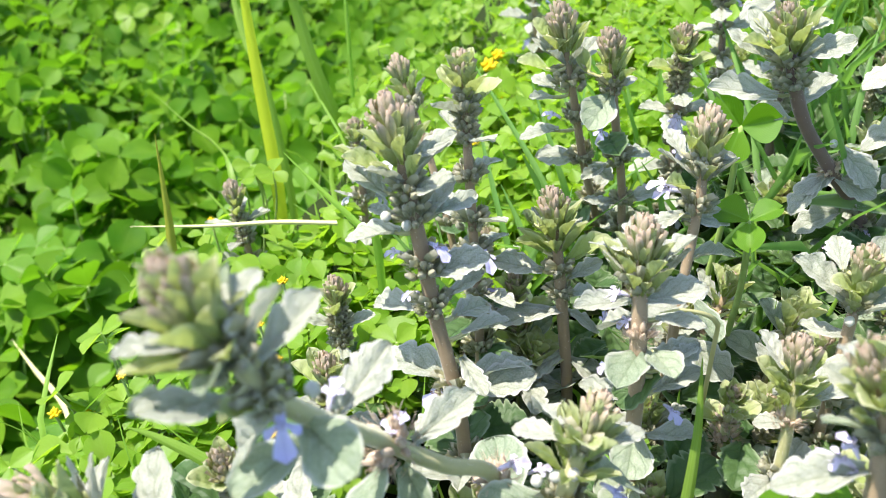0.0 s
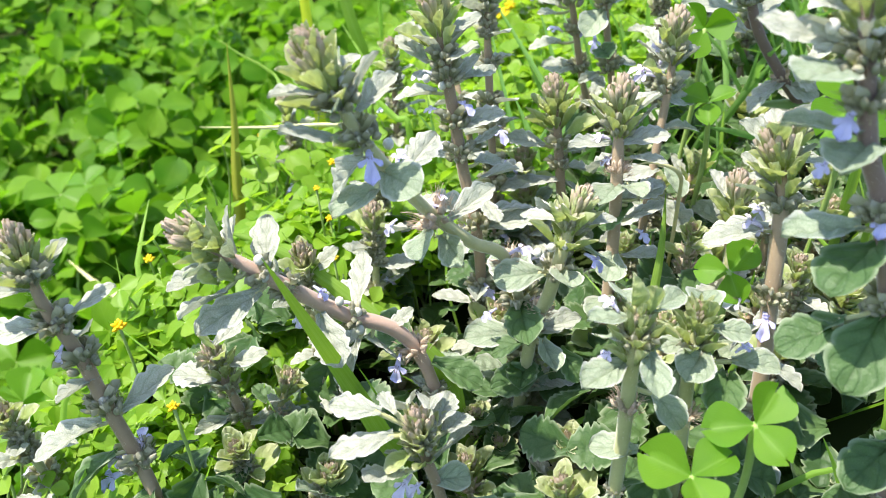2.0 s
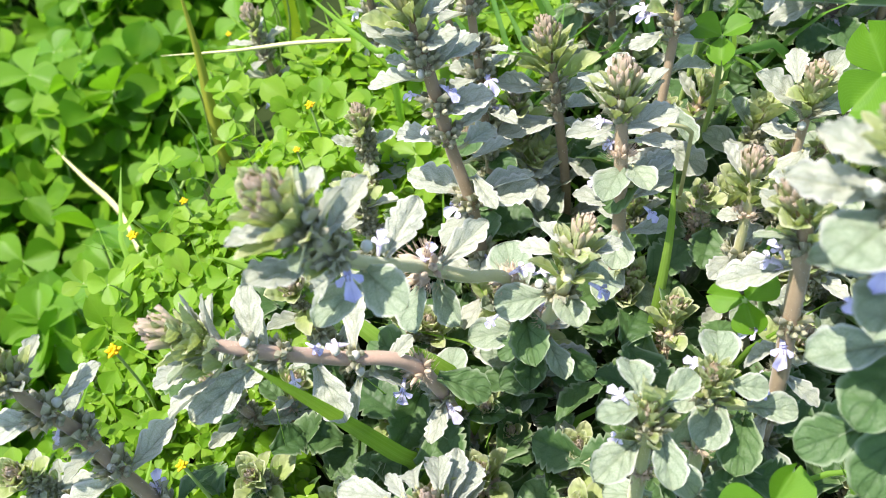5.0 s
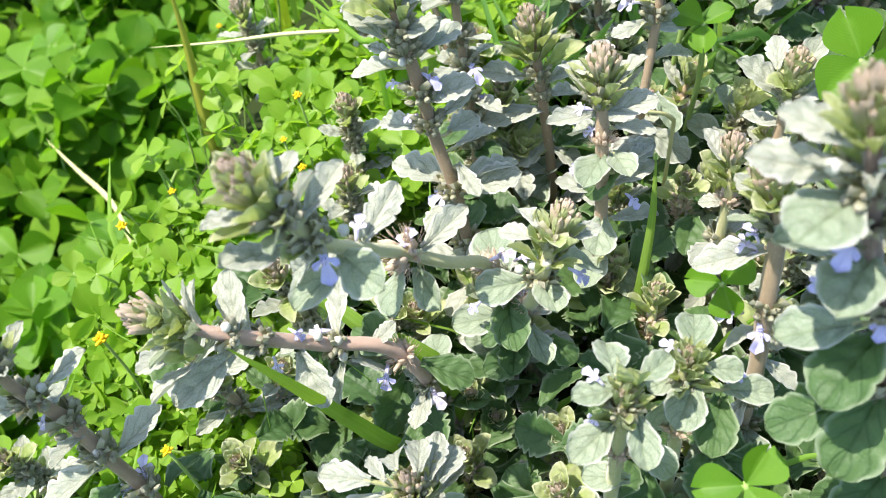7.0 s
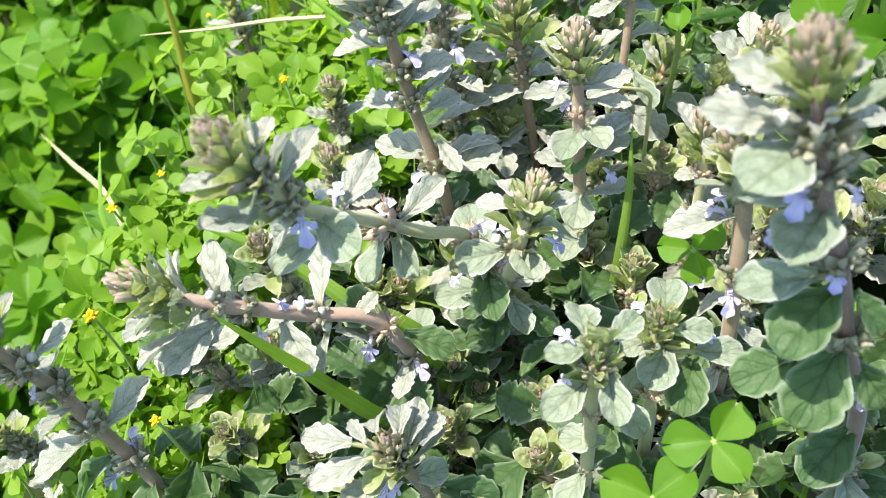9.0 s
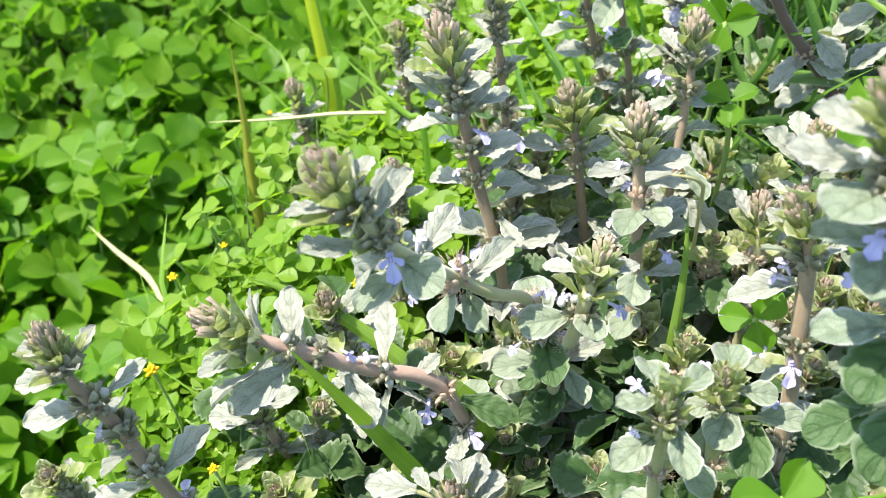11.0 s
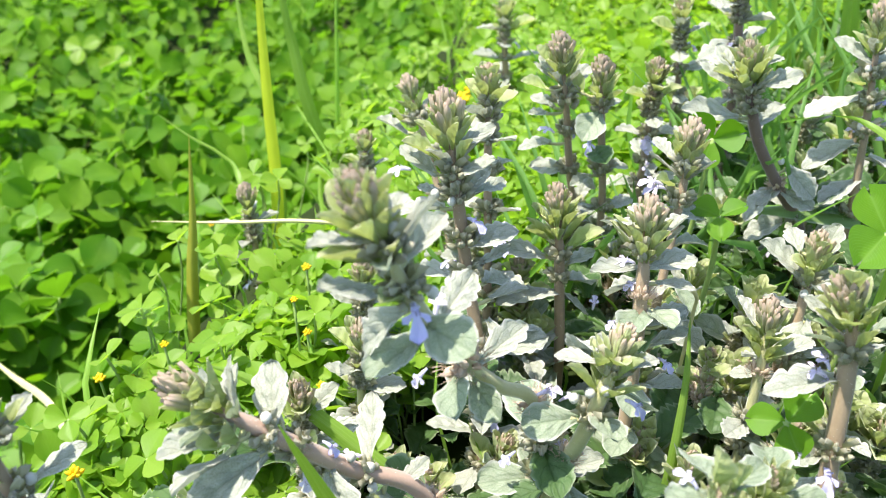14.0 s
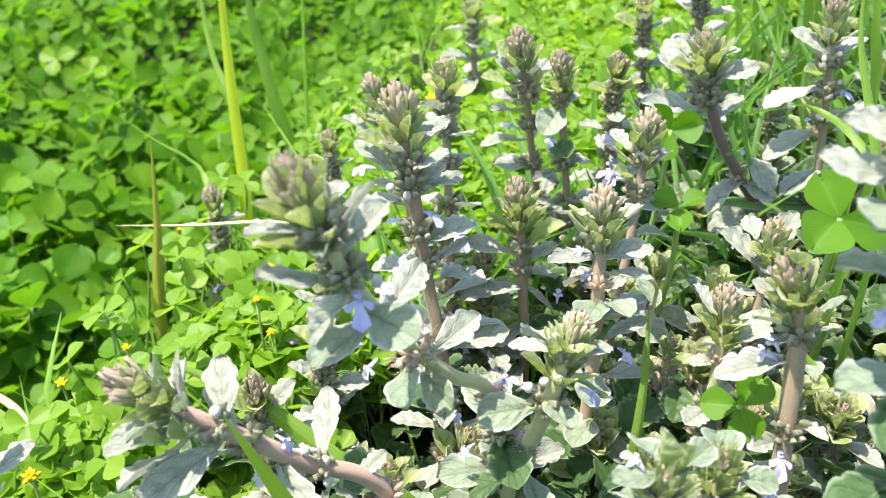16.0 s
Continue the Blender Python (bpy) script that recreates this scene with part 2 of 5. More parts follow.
def tube(pts, radius, sides=8, square=0.0):
    vs, fs, us = [], [], []
    fr = frames(pts)
    n = len(pts)
    for i, p in enumerate(pts):
        t, a, b = fr[i]
        r = radius(i / (n - 1))
        for k in range(sides):
            w = 2 * math.pi * k / sides
            rr = r * (1 + square * math.cos(4 * w))
            vs.append(p + (a * math.cos(w) + b * math.sin(w)) * rr)
            us.append((k / sides, i / (n - 1)))
    for i in range(n - 1):
        for k in range(sides):
            k2 = (k + 1) % sides
            fs.append((i * sides + k, i * sides + k2, (i + 1) * sides + k2, (i + 1) * sides + k))
    fs.append(tuple(range(sides - 1, -1, -1)))
    fs.append(tuple((n - 1) * sides + k for k in range(sides)))
    return vs, fs, us


def leaf_sheet(rows, cols, width, outline, lift, thick=0.0):
    """A leaf of length 1 along y, its upper face towards z; outline(v) is the half width, lift(u, v) the height."""
    vs, us, fs = [], [], []
    faces_up = 2 if thick > 0 else 1
    for layer in range(faces_up):
        base = len(vs)
        for i in range(rows + 1):
            v = i / rows
            for j in range(cols + 1):
                u = 2 * j / cols - 1
                w = outline(v) * width
                edge = 1 - abs(u) ** 3
                vs.append(Vector((u * w, v, lift(u, v) - layer * thick * (0.3 + edge))))
                us.append(((u + 1) / 2, v))
        for i in range(rows):
            for j in range(cols):
                q = (base + i * (cols + 1) + j, base + i * (cols + 1) + j + 1, base + (i + 1) * (cols + 1) + j + 1, base + (i + 1) * (cols + 1) + j)
                fs.append(q if layer == 0 else q[::-1])
    return vs, fs, us


def bract_shape(seed, width=0.42, teeth=4.0, cup=0.25, droop=0.15, depth=0.27, point=0.72):
    rng = random.Random(seed)
    ph, wav = rng.uniform(0, 1), rng.uniform(0.02, 0.05)

    def outline(v):
        # a wedge that widens to beyond the middle, with rounded teeth towards the tip
        body = 0.30 + 0.70 * smooth(0.0, 0.60, v) if v < 0.60 else max(0.0, 1 - ((v - 0.60) / 0.40) ** 2.4) ** point
        lobe = abs(math.sin(math.pi * teeth * max(0.0, v - 0.40 + 0.03 * ph) / 0.60)) ** 0.7
        return body * (1 - depth * smooth(0.40, 0.56, v) * (1 - lobe)) + 0.004

    def lift(u, v):
        w = outline(v)
        fold = -0.05 * math.exp(-(u / 0.16) ** 2) * (1 - v)
        puff = 0.060 * abs(math.cos(math.pi * 4.0 * (v - 0.22 * abs(u)))) * (1 - abs(u) * 0.7) * min(1.0, abs(u) * 5)
        return cup * abs(u) ** 1.7 * w * width * 1.5 + fold + puff - droop * v * v + wav * math.sin(5 * v + 6 * ph + 3 * u) * abs(u)

    return leaf_sheet(24, 10, width, outline, lift)


def leaf_kinds(name, mat, rows):
    out = []
    for row in rows:
        v, f, u = bract_shape(*row)
        out.append(mesh_of(name, v, f, mat, u))
    return out


BRACTS = leaf_kinds("bract", BRACT, ((1, 0.25, 2.5, 0.30, 0.10, 0.34), (2, 0.28, 2.5, 0.15, 0.16, 0.32), (3, 0.23, 2.5, 0.42, 0.05, 0.36), (4, 0.30, 3.5, 0.12, 0.10, 0.30), (5, 0.27, 2.5, 0.35, 0.20, 0.32), (6, 0.24, 3.5, 0.22, -0.04, 0.30)))
YOUNG = leaf_kinds("young_bract", BRACT_YOUNG, ((11, 0.26, 1.5, 0.45, -0.12, 0.12), (12, 0.30, 1.5, 0.35, -0.05, 0.14), (13, 0.24, 2.5, 0.50, 0.05, 0.16)))
BROAD = leaf_kinds("round_leaf", BRACT_BROAD, ((21, 0.34, 1.5, 0.25, 0.18, 0.12, 0.50), (22, 0.37, 2.5, 0.14, 0.22, 0.10, 0.48), (23, 0.31, 2.5, 0.32, 0.12, 0.14, 0.55)))
SHADED = leaf_kinds("round_leaf", SHADED_LEAF, ((24, 0.34, 2.5, 0.22, 0.20, 0.16, 0.54), (25, 0.37, 2.5, 0.12, 0.24, 0.14, 0.52), (26, 0.31, 3.5, 0.30, 0.14, 0.18, 0.58)))


def pod(length, radius, lean, azim, base, teeth=True, blunt=False):
    """A small bud or calyx, a pointed drop that leans away from its stalk."""
    d = Vector((math.sin(lean) * math.cos(azim), math.sin(lean) * math.sin(azim), math.cos(lean)))
    a = d.orthogonal().normalized()
    b = d.cross(a)
    vs, us, fs = [], [], []
    prof = ((0.0, 0.35), (0.25, 0.9), (0.5, 1.0), (0.75, 0.75), (1.0, 0.12))
    if blunt:
        prof = ((0.0, 0.5), (0.2, 0.92), (0.5, 1.0), (0.8, 0.80), (1.0, 0.30))
    for v, r in prof:
        for k in range(6):
            w = 2 * math.pi * k / 6
            stretch = 1.0 + (0.12 * math.cos(3 * w) if teeth and v > 0.6 else 0)
            vs.append(Vector(base) + d * (length * v * stretch) + (a * math.cos(w) + b * math.sin(w)) * radius * r)
            us.append((k / 6, v))
    for i in range(4):
        for k in range(6):
            fs.append((i * 6 + k, i * 6 + (k + 1) % 6, i * 6 + 6 + (k + 1) % 6, i * 6 + 6 + k))
    fs.append(tuple(24 + k for k in range(6)))
    return vs, fs, us


def tongue(rng, az, r, h, lean, size, width, sheet):
    """A small cupped scale standing on a stalk at azimuth az, its hollow side towards the stalk."""
    sv, sf, su = sheet
    out = Vector((math.cos(az), math.sin(az), 0))
    y = out * math.sin(lean) + Vector((0, 0, math.cos(lean)))
    z = Vector((0, 0, math.sin(lean))) - out * math.cos(lean)
    x = y.cross(z)
    at = out * r + Vector((0, 0, h))
    return [at + (x * p.x * width + y * p.y + z * p.z) * size for p in sv], sf, su


def head_mesh(seed):
    """The crown of closed buds at the tip of a spike, 1 high: narrow ribbed fingers that end at one height, a few round buds between."""
    rng = random.Random(seed)
    bits = []
    for k in range(9):
        az = k * 2.4
        r = 0.10 + 0.026 * k
        bits.append(pod(rng.uniform(0.30, 0.44), rng.uniform(0.06, 0.09), 0.15 + 0.05 * k, az, (r * math.cos(az), r * math.sin(az), rng.uniform(0.10, 0.38)), True, True))
    sheet = leaf_sheet(7, 4, 0.17, lambda v: (0.55 + 0.6 * v) * max(0.0, 1 - v ** 3.0) ** 0.6, lambda u, v: 0.14 * u * u + 0.10 * v * v)
    for k in range(44):
        ring = k // 11
        size = rng.uniform(0.55, 0.80)
        lean = (0.08, 0.16, 0.26, 0.42)[ring] + rng.uniform(-0.08, 0.10)
        top = (1.0, 0.95, 0.82, 0.60)[ring] + rng.uniform(-0.10, 0.08)
        bits.append(tongue(rng, k * 2.4 + rng.uniform(-0.2, 0.2), (0.05, 0.14, 0.22, 0.28)[ring], top - size * math.cos(lean), lean, size, rng.uniform(0.8, 1.2), sheet))
    v, f, u = join(bits)
    return mesh_of("bud_head", v, f, BUD, u)


def whorl_mesh(seed, mat, count=20, spiky=False):
    """A ring of calyces round the stem, 1 is the reach."""
    rng = random.Random(seed)
    bits = []
    for k in range(count):
        az = 2 * math.pi * k / count + rng.uniform(-0.3, 0.3)
        r = rng.uniform(0.22, 0.50)
        if spiky:
            bits.append(pod(rng.uniform(0.40, 0.65), rng.uniform(0.10, 0.14), rng.uniform(0.2, 1.1), az, (r * 0.7 * math.cos(az), r * 0.7 * math.sin(az), rng.uniform(-0.2, 0.2))))
            continue
        bits.append(pod(rng.uniform(0.34, 0.52), rng.uniform(0.10, 0.165), rng.uniform(0.3, 1.2), az, (r * math.cos(az), r * math.sin(az), rng.uniform(-0.35, 0.30)), True, rng.random() < 0.6))
    sheet = leaf_sheet(5, 4, 0.30, lambda v: (0.5 + v) * max(0.0, 1 - v ** 2.2) ** 0.6, lambda u, v: 0.35 * u * u - 0.15 * v * v)
    for k in range(0 if spiky else 12):
        bits.append(tongue(rng, k * 2.4 + rng.uniform(-0.3, 0.3), 0.35, rng.uniform(-0.25, 0.15), rng.uniform(0.35, 0.95), rng.uniform(0.55, 0.90), 0.9, sheet))
    for k in range(count * 7):
        az = rng.uniform(0, 6.28)
        bits.append(pod(rng.uniform(0.20, 0.50), 0.010, rng.uniform(0.3, 1.4), az, (0.50 * math.cos(az), 0.50 * math.sin(az), rng.uniform(-0.3, 0.45)), False))
    v, f, u = join(bits)
    return mesh_of("calyx_whorl", v, f, mat, u)


HEADS = [head_mesh(s) for s in (31, 32, 33)]
WHORLS = [whorl_mesh(s, CALYX) for s in (41, 42, 43)]
DRY_WHORLS = [whorl_mesh(s, DRY, 17, True) for s in (44, 45)]


def bead_mesh():
    vs, fs, us = [], [], []
    for i in range(7):
        a = math.pi * i / 6
        for k in range(8):
            w = 2 * math.pi * k / 8
            r = math.sin(a) * (0.5 + 0.03 * math.sin(3 * w)) + 0.004
            vs.append(Vector((r * math.cos(w), r * math.sin(w), -0.56 * math.cos(a))))
            us.append((k / 8, i / 6))
    for i in range(6):
        for k in range(8):
            fs.append((i * 8 + k, i * 8 + (k + 1) % 8, i * 8 + 8 + (k + 1) % 8, i * 8 + 8 + k))
    return mesh_of("pale_bud", vs, fs, BEAD, us)


BEAD_MESH = bead_mesh()


def petal(length, width, notch, bend, yaw):
    """One lobe of the lip: along y, bending down."""
    def outline(v):
        return (0.20 + 0.80 * v ** 1.8) * max(0.0, 1 - v ** 7) ** 0.5 + 0.02
    vs, fs, us = leaf_sheet(7, 6, width, outline, lambda u, v: -bend * v * v + 0.05 * math.cos(6 * u) * v, 0.012)
    turn = Matrix.Rotation(yaw, 3, "Z")
    out = []
    for p, (u, v) in zip(vs, us):
        y = p.y * length * (1 - notch * v * math.exp(-((u - 0.5) / 0.16) ** 2))
        out.append(turn @ Vector((p.x, y, p.z * length)))
    return out, fs, us


def corolla_mesh(mat, seed):
    rng = random.Random(seed)
    bits = [tube(curve_points(((0, -0.75, -0.18), (0, -0.35, 0.0), (0, 0.02, 0.02)), 6), lambda s: 0.10 + 0.08 * s, 8)]
    bits.append(petal(1.0, 0.54, 0.36, 0.55 + rng.uniform(-0.1, 0.2), 0.0))
    for s in (-1, 1):
        bits.append(petal(0.66, 0.27, 0.0, 0.34 + rng.uniform(-0.1, 0.15), s * (0.92 + rng.uniform(-0.12, 0.12))))
        up = petal(0.30, 0.15, 0.0, -0.5, s * 0.4)
        bits.append(([Vector((p.x, -p.y * 0.2, p.y + 0.05)) for p in up[0]], up[1], up[2]))
    v, f, u = join(bits)
    return mesh_of("corolla", v, f, mat, u)


def stamen_mesh():
    bits = []
    for s in (-1, 1):
        bits.append(tube(curve_points(((0.05 * s, 0.0, 0.05), (0.09 * s, 0.2, 0.32), (0.06 * s, 0.42, 0.38)), 6), lambda t: 0.011, 5))
        bits.append(pod(0.08, 0.03, 1.2, 1.57, (0.06 * s, 0.40, 0.38), False))
    v, f, u = join(bits)
    return mesh_of("stamen", v, f, STAMEN, u)


COROLLAS = [corolla_mesh(PETAL, 51), corolla_mesh(PETAL, 52)]
COROLLAS_PALE = [corolla_mesh(PETAL_PALE, 53), corolla_mesh(PETAL_PALE, 54)]
STAMENS = stamen_mesh()


def basis(x, y, z, at, scale):
    m = Matrix((x, y, z)).transposed().to_4x4()
    return Matrix.Translation(at) @ m @ Matrix.Diagonal((*scale, 1))


def bugle(label, line, seed, leaf=0.013, spin=0.0, flowers=(), head=0.0065, stem=STEM, thick=0.0014, gap=0.0095, dry=(), broad=0.0, fuzz=True, limit=99, shade_from=10, young=3, tuft=True, trim=0.005, whorl=1.0, full=False, hang=0.0, leaves=(), blooms=(), whorls=(), low=0.0):
    """A bugle plant. line: its stem from tip down; it is carried on to the ground. flowers: (node, azimuth, pale).
    leaves, blooms: the single leaves and flowers, their base and tip in millimetres; whorls: (way down the stem, size, dry).
    Where leaves are given, the pairs by rule stand only at the tip and from low on."""
    rng = random.Random(seed)
    foot = Vector(line[-1])
    down = (foot - Vector(line[-2])).normalized()
    gz = ground_z(foot.x, foot.y)
    pts = [Vector(p) for p in line]
    # the stem proper ends a little below the tip of the crown
    pts[0] += (pts[1] - pts[0]).normalized() * trim
    if foot.z > gz + 0.004:
        reach = foot.z - gz
        root = Vector((foot.x + down.x * reach * 0.35, foot.y + down.y * reach * 0.35, 0))
        root.z = ground_z(root.x, root.y) - 0.002
        pts.append(root)
    base = pts[-1].copy()
    plant = tagged(new("bugle_plant"), label, "plant", "bugle plants", "")
    plant.empty_display_size = 0.01
    plant.location = base
    way = [p - base for p in curve_points(pts, 60)]
    fr = frames(way)
    v, f, u = tube(way, lambda s: thick * (0.46 + 0.40 * min(1.0, s * 3.0)), 10, 0.06)
    part("stem", mesh_of("stem", v, f, stem, u), plant)
    if fuzz:
        bits = []
        for n in range(260):
            i = int(rng.random() ** 0.8 * 50)
            t, a, b = fr[i]
            w = rng.uniform(0, 6.28)
            d = a * math.cos(w) + b * math.sin(w)
            root = way[i] + (way[i + 1] - way[i]) * rng.random() + d * thick * 0.6
            tip = root + d * rng.uniform(0.0006, 0.0014) + t * rng.uniform(-0.0006, 0.0004)
            side = d.cross(t) * 0.00005
            bits.append(([root - side, root + side, tip, root + t * 0.00008], [(0, 1, 2), (1, 3, 2), (3, 0, 2)], [(0, 0), (1, 0), (0.5, 1), (0.5, 0)]))
        v, f, u = join(bits)
        part("stem_hair", mesh_of("stem_hair", v, f, HAIR, u), plant, None, "fine whitish hairs")
    length = [0.0]
    for i in range(1, len(way)):
        length.append(length[-1] + (way[i] - way[i - 1]).length)
    # the tip holds close pairs before the counted ones
    flowers = [(n + 2, az, pale) for n, az, pale in flowers]
    dry = [n + 2 for n in dry]

    def stem_at(s):
        i = min(range(len(way)), key=lambda j: abs(length[j] - s))
        up = -fr[i][0]
        east = (Vector((1, 0, 0)) - up * up.x)
        east = east.normalized() if east.length > 0.3 else (Vector((0, 1, 0)) - up * up.y).normalized()
        return way[i], up, east, up.cross(east)

    for kind, bx, by, bz, tx, ty, tz in leaves:
        a, b = Vector((bx, by, bz)) * 0.001 - base, Vector((tx, ty, tz)) * 0.001 - base
        i = min(range(len(way)), key=lambda j: (way[j] - a).length)
        up = -fr[i][0]
        y = (b - a).normalized()
        out = y - up * y.dot(up)
        out = out.normalized() if out.length > 0.15 else -fr[i][1]
        side = y.dot(up)
        z = up * y.dot(out) - out * side
        # the blades turn their faces to the open side of the patch
        light = Vector((-0.1, -0.65, 0.75))
        z = (z.normalized() + (light - y * light.dot(y)) * 0.6).normalized()
        z = Matrix.Rotation(rng.uniform(-0.3, 0.3), 3, y) @ z
        size = (b - a).length
        wide = size * rng.uniform(0.92, 1.1)
        me = rng.choice({"b": BRACTS, "y": YOUNG, "r": BROAD, "o": SHADED}[kind])
        part("bract", me, plant, basis(y.cross(z), y, z, a, (wide, size, size)))
        if (way[i] - a).length > 0.0016:
            v, f, u = tube(curve_points((way[i], way[i] * 0.45 + a * 0.55 - up * 0.0006, a + y * 0.0012), 6), lambda s: 0.0005, 6)
            part("leaf_stalk", mesh_of("leaf_stalk", v, f, STEM_GREEN, u), plant)
    for kind, bx, by, bz, tx, ty, tz in blooms:
        a, b = Vector((bx, by, bz)) * 0.001 - base, Vector((tx, ty, tz)) * 0.001 - base
        if kind == "d":
            part("pale_bud", BEAD_MESH, plant, Matrix.Translation(a) @ Matrix.Diagonal((0.0021, 0.0021, 0.0021, 1)), "round whitish bud")
            continue
        y = (b - a).normalized()
        x = y.cross(Vector((0, -0.35, 0.94))).normalized()
        r = max(0.0024, (b - a).length * 0.56)
        flower = part("flower", rng.choice(COROLLAS_PALE if kind == "p" else COROLLAS), plant, basis(x, y, x.cross(y), a * 0.6 + b * 0.4, (r, r, r)), "pale lilac lipped flower" if kind == "p" else "violet-blue lipped flower")
        part("stamen", STAMENS, flower)
    for s, size, dried in whorls:
        at, up, east, north = stem_at(max(0.0, s - trim))
        r = 0.0058 * size
        part("calyx_whorl", rng.choice(DRY_WHORLS if dried else WHORLS), plant, basis(east, north, up, at, (r, r, r)) @ Matrix.Rotation(rng.uniform(0, 6.28), 4, "Z"))
    s, k = 0.0, 0
    while s < length[-1] - 0.004 and k < limit:
        if leaves and k == 4:
            s, k = max(s, low), 10
        i = min(range(len(way)), key=lambda j: abs(length[j] - s))
        t, a, b = fr[i]
        up = -t
        at = way[i]
        grow = (0.46, 0.60, 0.72, 0.86, 1.0, 1.06, 1.1)[k] if k < 7 else 1.08
        turn = radians(spin) + (math.pi / 2) * (k % 2) + rng.uniform(-0.2, 0.2)
        # a fixed cross direction in the world, so that spin means the same for all stems
        east = (Vector((1, 0, 0)) - up * up.x)
        east = east.normalized() if east.length > 0.3 else (Vector((0, 1, 0)) - up * up.y).normalized()
        north = up.cross(east)
        if leaves and k < 4:
            grow = (0.36, 0.46, 0.55, 0.62)[k]
        pair = 5 if leaves and k < 4 else 4 if 1 <= k <= 2 and tuft else 3 if full and (2 <= k <= 6 or hang) else 2
        for q in range(pair):
            az = turn + q * 2 * math.pi / pair + rng.uniform(-0.15, 0.15)
            out = east * math.cos(az) + north * math.sin(az)
            lean = radians(((15, 25, 36, 46)[k] if leaves and k < 4 else (13, 22, 34, 52, 64, 70, 74)[k] if k < 7 else 76.0) + rng.uniform(-7, 9) + (hang if k >= 6 else 0.0))
            y = (up * math.cos(lean) + out * math.sin(lean)).normalized()
            z = (up * math.sin(lean) - out * math.cos(lean)).normalized()
            x = y.cross(z)
            twist = Matrix.Rotation(rng.uniform(-0.3, 0.3), 3, y)
            x, z = twist @ x, twist @ z
            size = leaf * (0.95 if leaves and k >= 10 else 1.08) * grow * rng.uniform(0.85, 1.15)
            if k < young or (k < young + 2 and rng.random() < 0.45):
                me = rng.choice(YOUNG)
            elif k >= shade_from and not leaves or leaves and k >= 10 and rng.random() < 0.35:
                # the dark copy stands for the shade low on the stem
                me = rng.choice(SHADED)
            elif rng.random() < broad:
                me = rng.choice(BROAD)
            else:
                me = rng.choice(BRACTS)
            slim = (0.66, 1.25, 1.0) if leaves and k < 4 else (1.0, 1.0, 1.0)
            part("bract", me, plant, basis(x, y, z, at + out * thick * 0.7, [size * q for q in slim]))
        if 1 <= k < (99 if full else 6):
            for q in range(3 if full or k < 5 else 2):
                az = turn + (math.pi / 2 if k > 5 else math.pi / 4) + q * 2 * math.pi / (3 if full or k < 5 else 2) + rng.uniform(-0.4, 0.4)
                out = east * math.cos(az) + north * math.sin(az)
                lean = radians(rng.uniform(35, 70) if k > 5 else 22 + 7 * k)
                y = (up * math.cos(lean) + out * math.sin(lean)).normalized()
                z = (up * math.sin(lean) - out * math.cos(lean)).normalized()
                size = leaf * rng.uniform(0.38, 0.62) * (1.0 if k > 5 else 0.95)
                part("bract", rng.choice(BRACTS[:3] + YOUNG[:1] if k > 5 else YOUNG), plant, basis(y.cross(z), y, z, at + out * thick * 0.7, (size, size, size)))
        if k >= 4:
            me = rng.choice(DRY_WHORLS if k in dry else WHORLS)
            r = rng.uniform(0.0040, 0.0050) 
            r *= min(1.15, 0.62 + 0.07 * k) * whorl
            spun = Matrix.Rotation(rng.uniform(0, 6.28), 4, "Z")
            part("calyx_whorl", me, plant, basis(east, north, up, at, (r, r, r)) @ spun)
            if k < 6 and k not in dry:
                # the calyces run on up the stem towards the tip
                part("calyx_whorl", rng.choice(WHORLS), plant, basis(east, north, up, at + up * 0.0034, (r * 0.85, r * 0.85, r * 0.85)) @ spun)
        for node, az, pale in flowers:
            if node != k:
                continue
            az = radians(az)
            out = east * math.cos(az) + north * math.sin(az)
            y = (out * 0.9 - up * 0.25).normalized()
            x = y.cross(up).normalized()
            z = x.cross(y)
            r = 0.0042
            flower = part("flower", rng.choice(COROLLAS_PALE if pale else COROLLAS), plant, basis(x, y, z, at + out * 0.0044 + up * 0.001, (r, r, r)), "pale lilac lipped flower" if pale else "violet-blue lipped flower")
            part("stamen", STAMENS, flower)
        if k >= 6 and rng.random() < 0.32:
            az = rng.uniform(3.4, 6.0) if rng.random() < 0.7 else rng.uniform(0, 6.28)
            out = east * math.cos(az) + north * math.sin(az)
            y = (out * 0.9 - up * rng.uniform(0.0, 0.5)).normalized()
            x = y.cross(up).normalized()
            r = rng.uniform(0.0032, 0.0040)
            pale = rng.random() < 0.75
            flower = part("flower", rng.choice(COROLLAS_PALE if pale else COROLLAS), plant, basis(x, y, x.cross(y), at + out * 0.0042 + up * 0.001, (r, r, r)), "pale lilac lipped flower" if pale else "violet-blue lipped flower")
            part("stamen", STAMENS, flower)
        s += 0.0029 if leaves and k < 4 else (0.0012, 0.0018, 0.0025, 0.0036, 0.0062, 0.0088, 0.0100)[k] * gap / 0.0095 if k < 7 else gap * rng.uniform(0.85, 1.15)
        k += 1
    t = fr[0][0]
    head *= 0.90
    m = basis(fr[0][1], fr[0][2] * -1, -t, way[0] + t * 0.001, (head, head, head))
    part("bud_head", rng.choice(HEADS), plant, m, "closed pinkish-brown buds")
    return plant


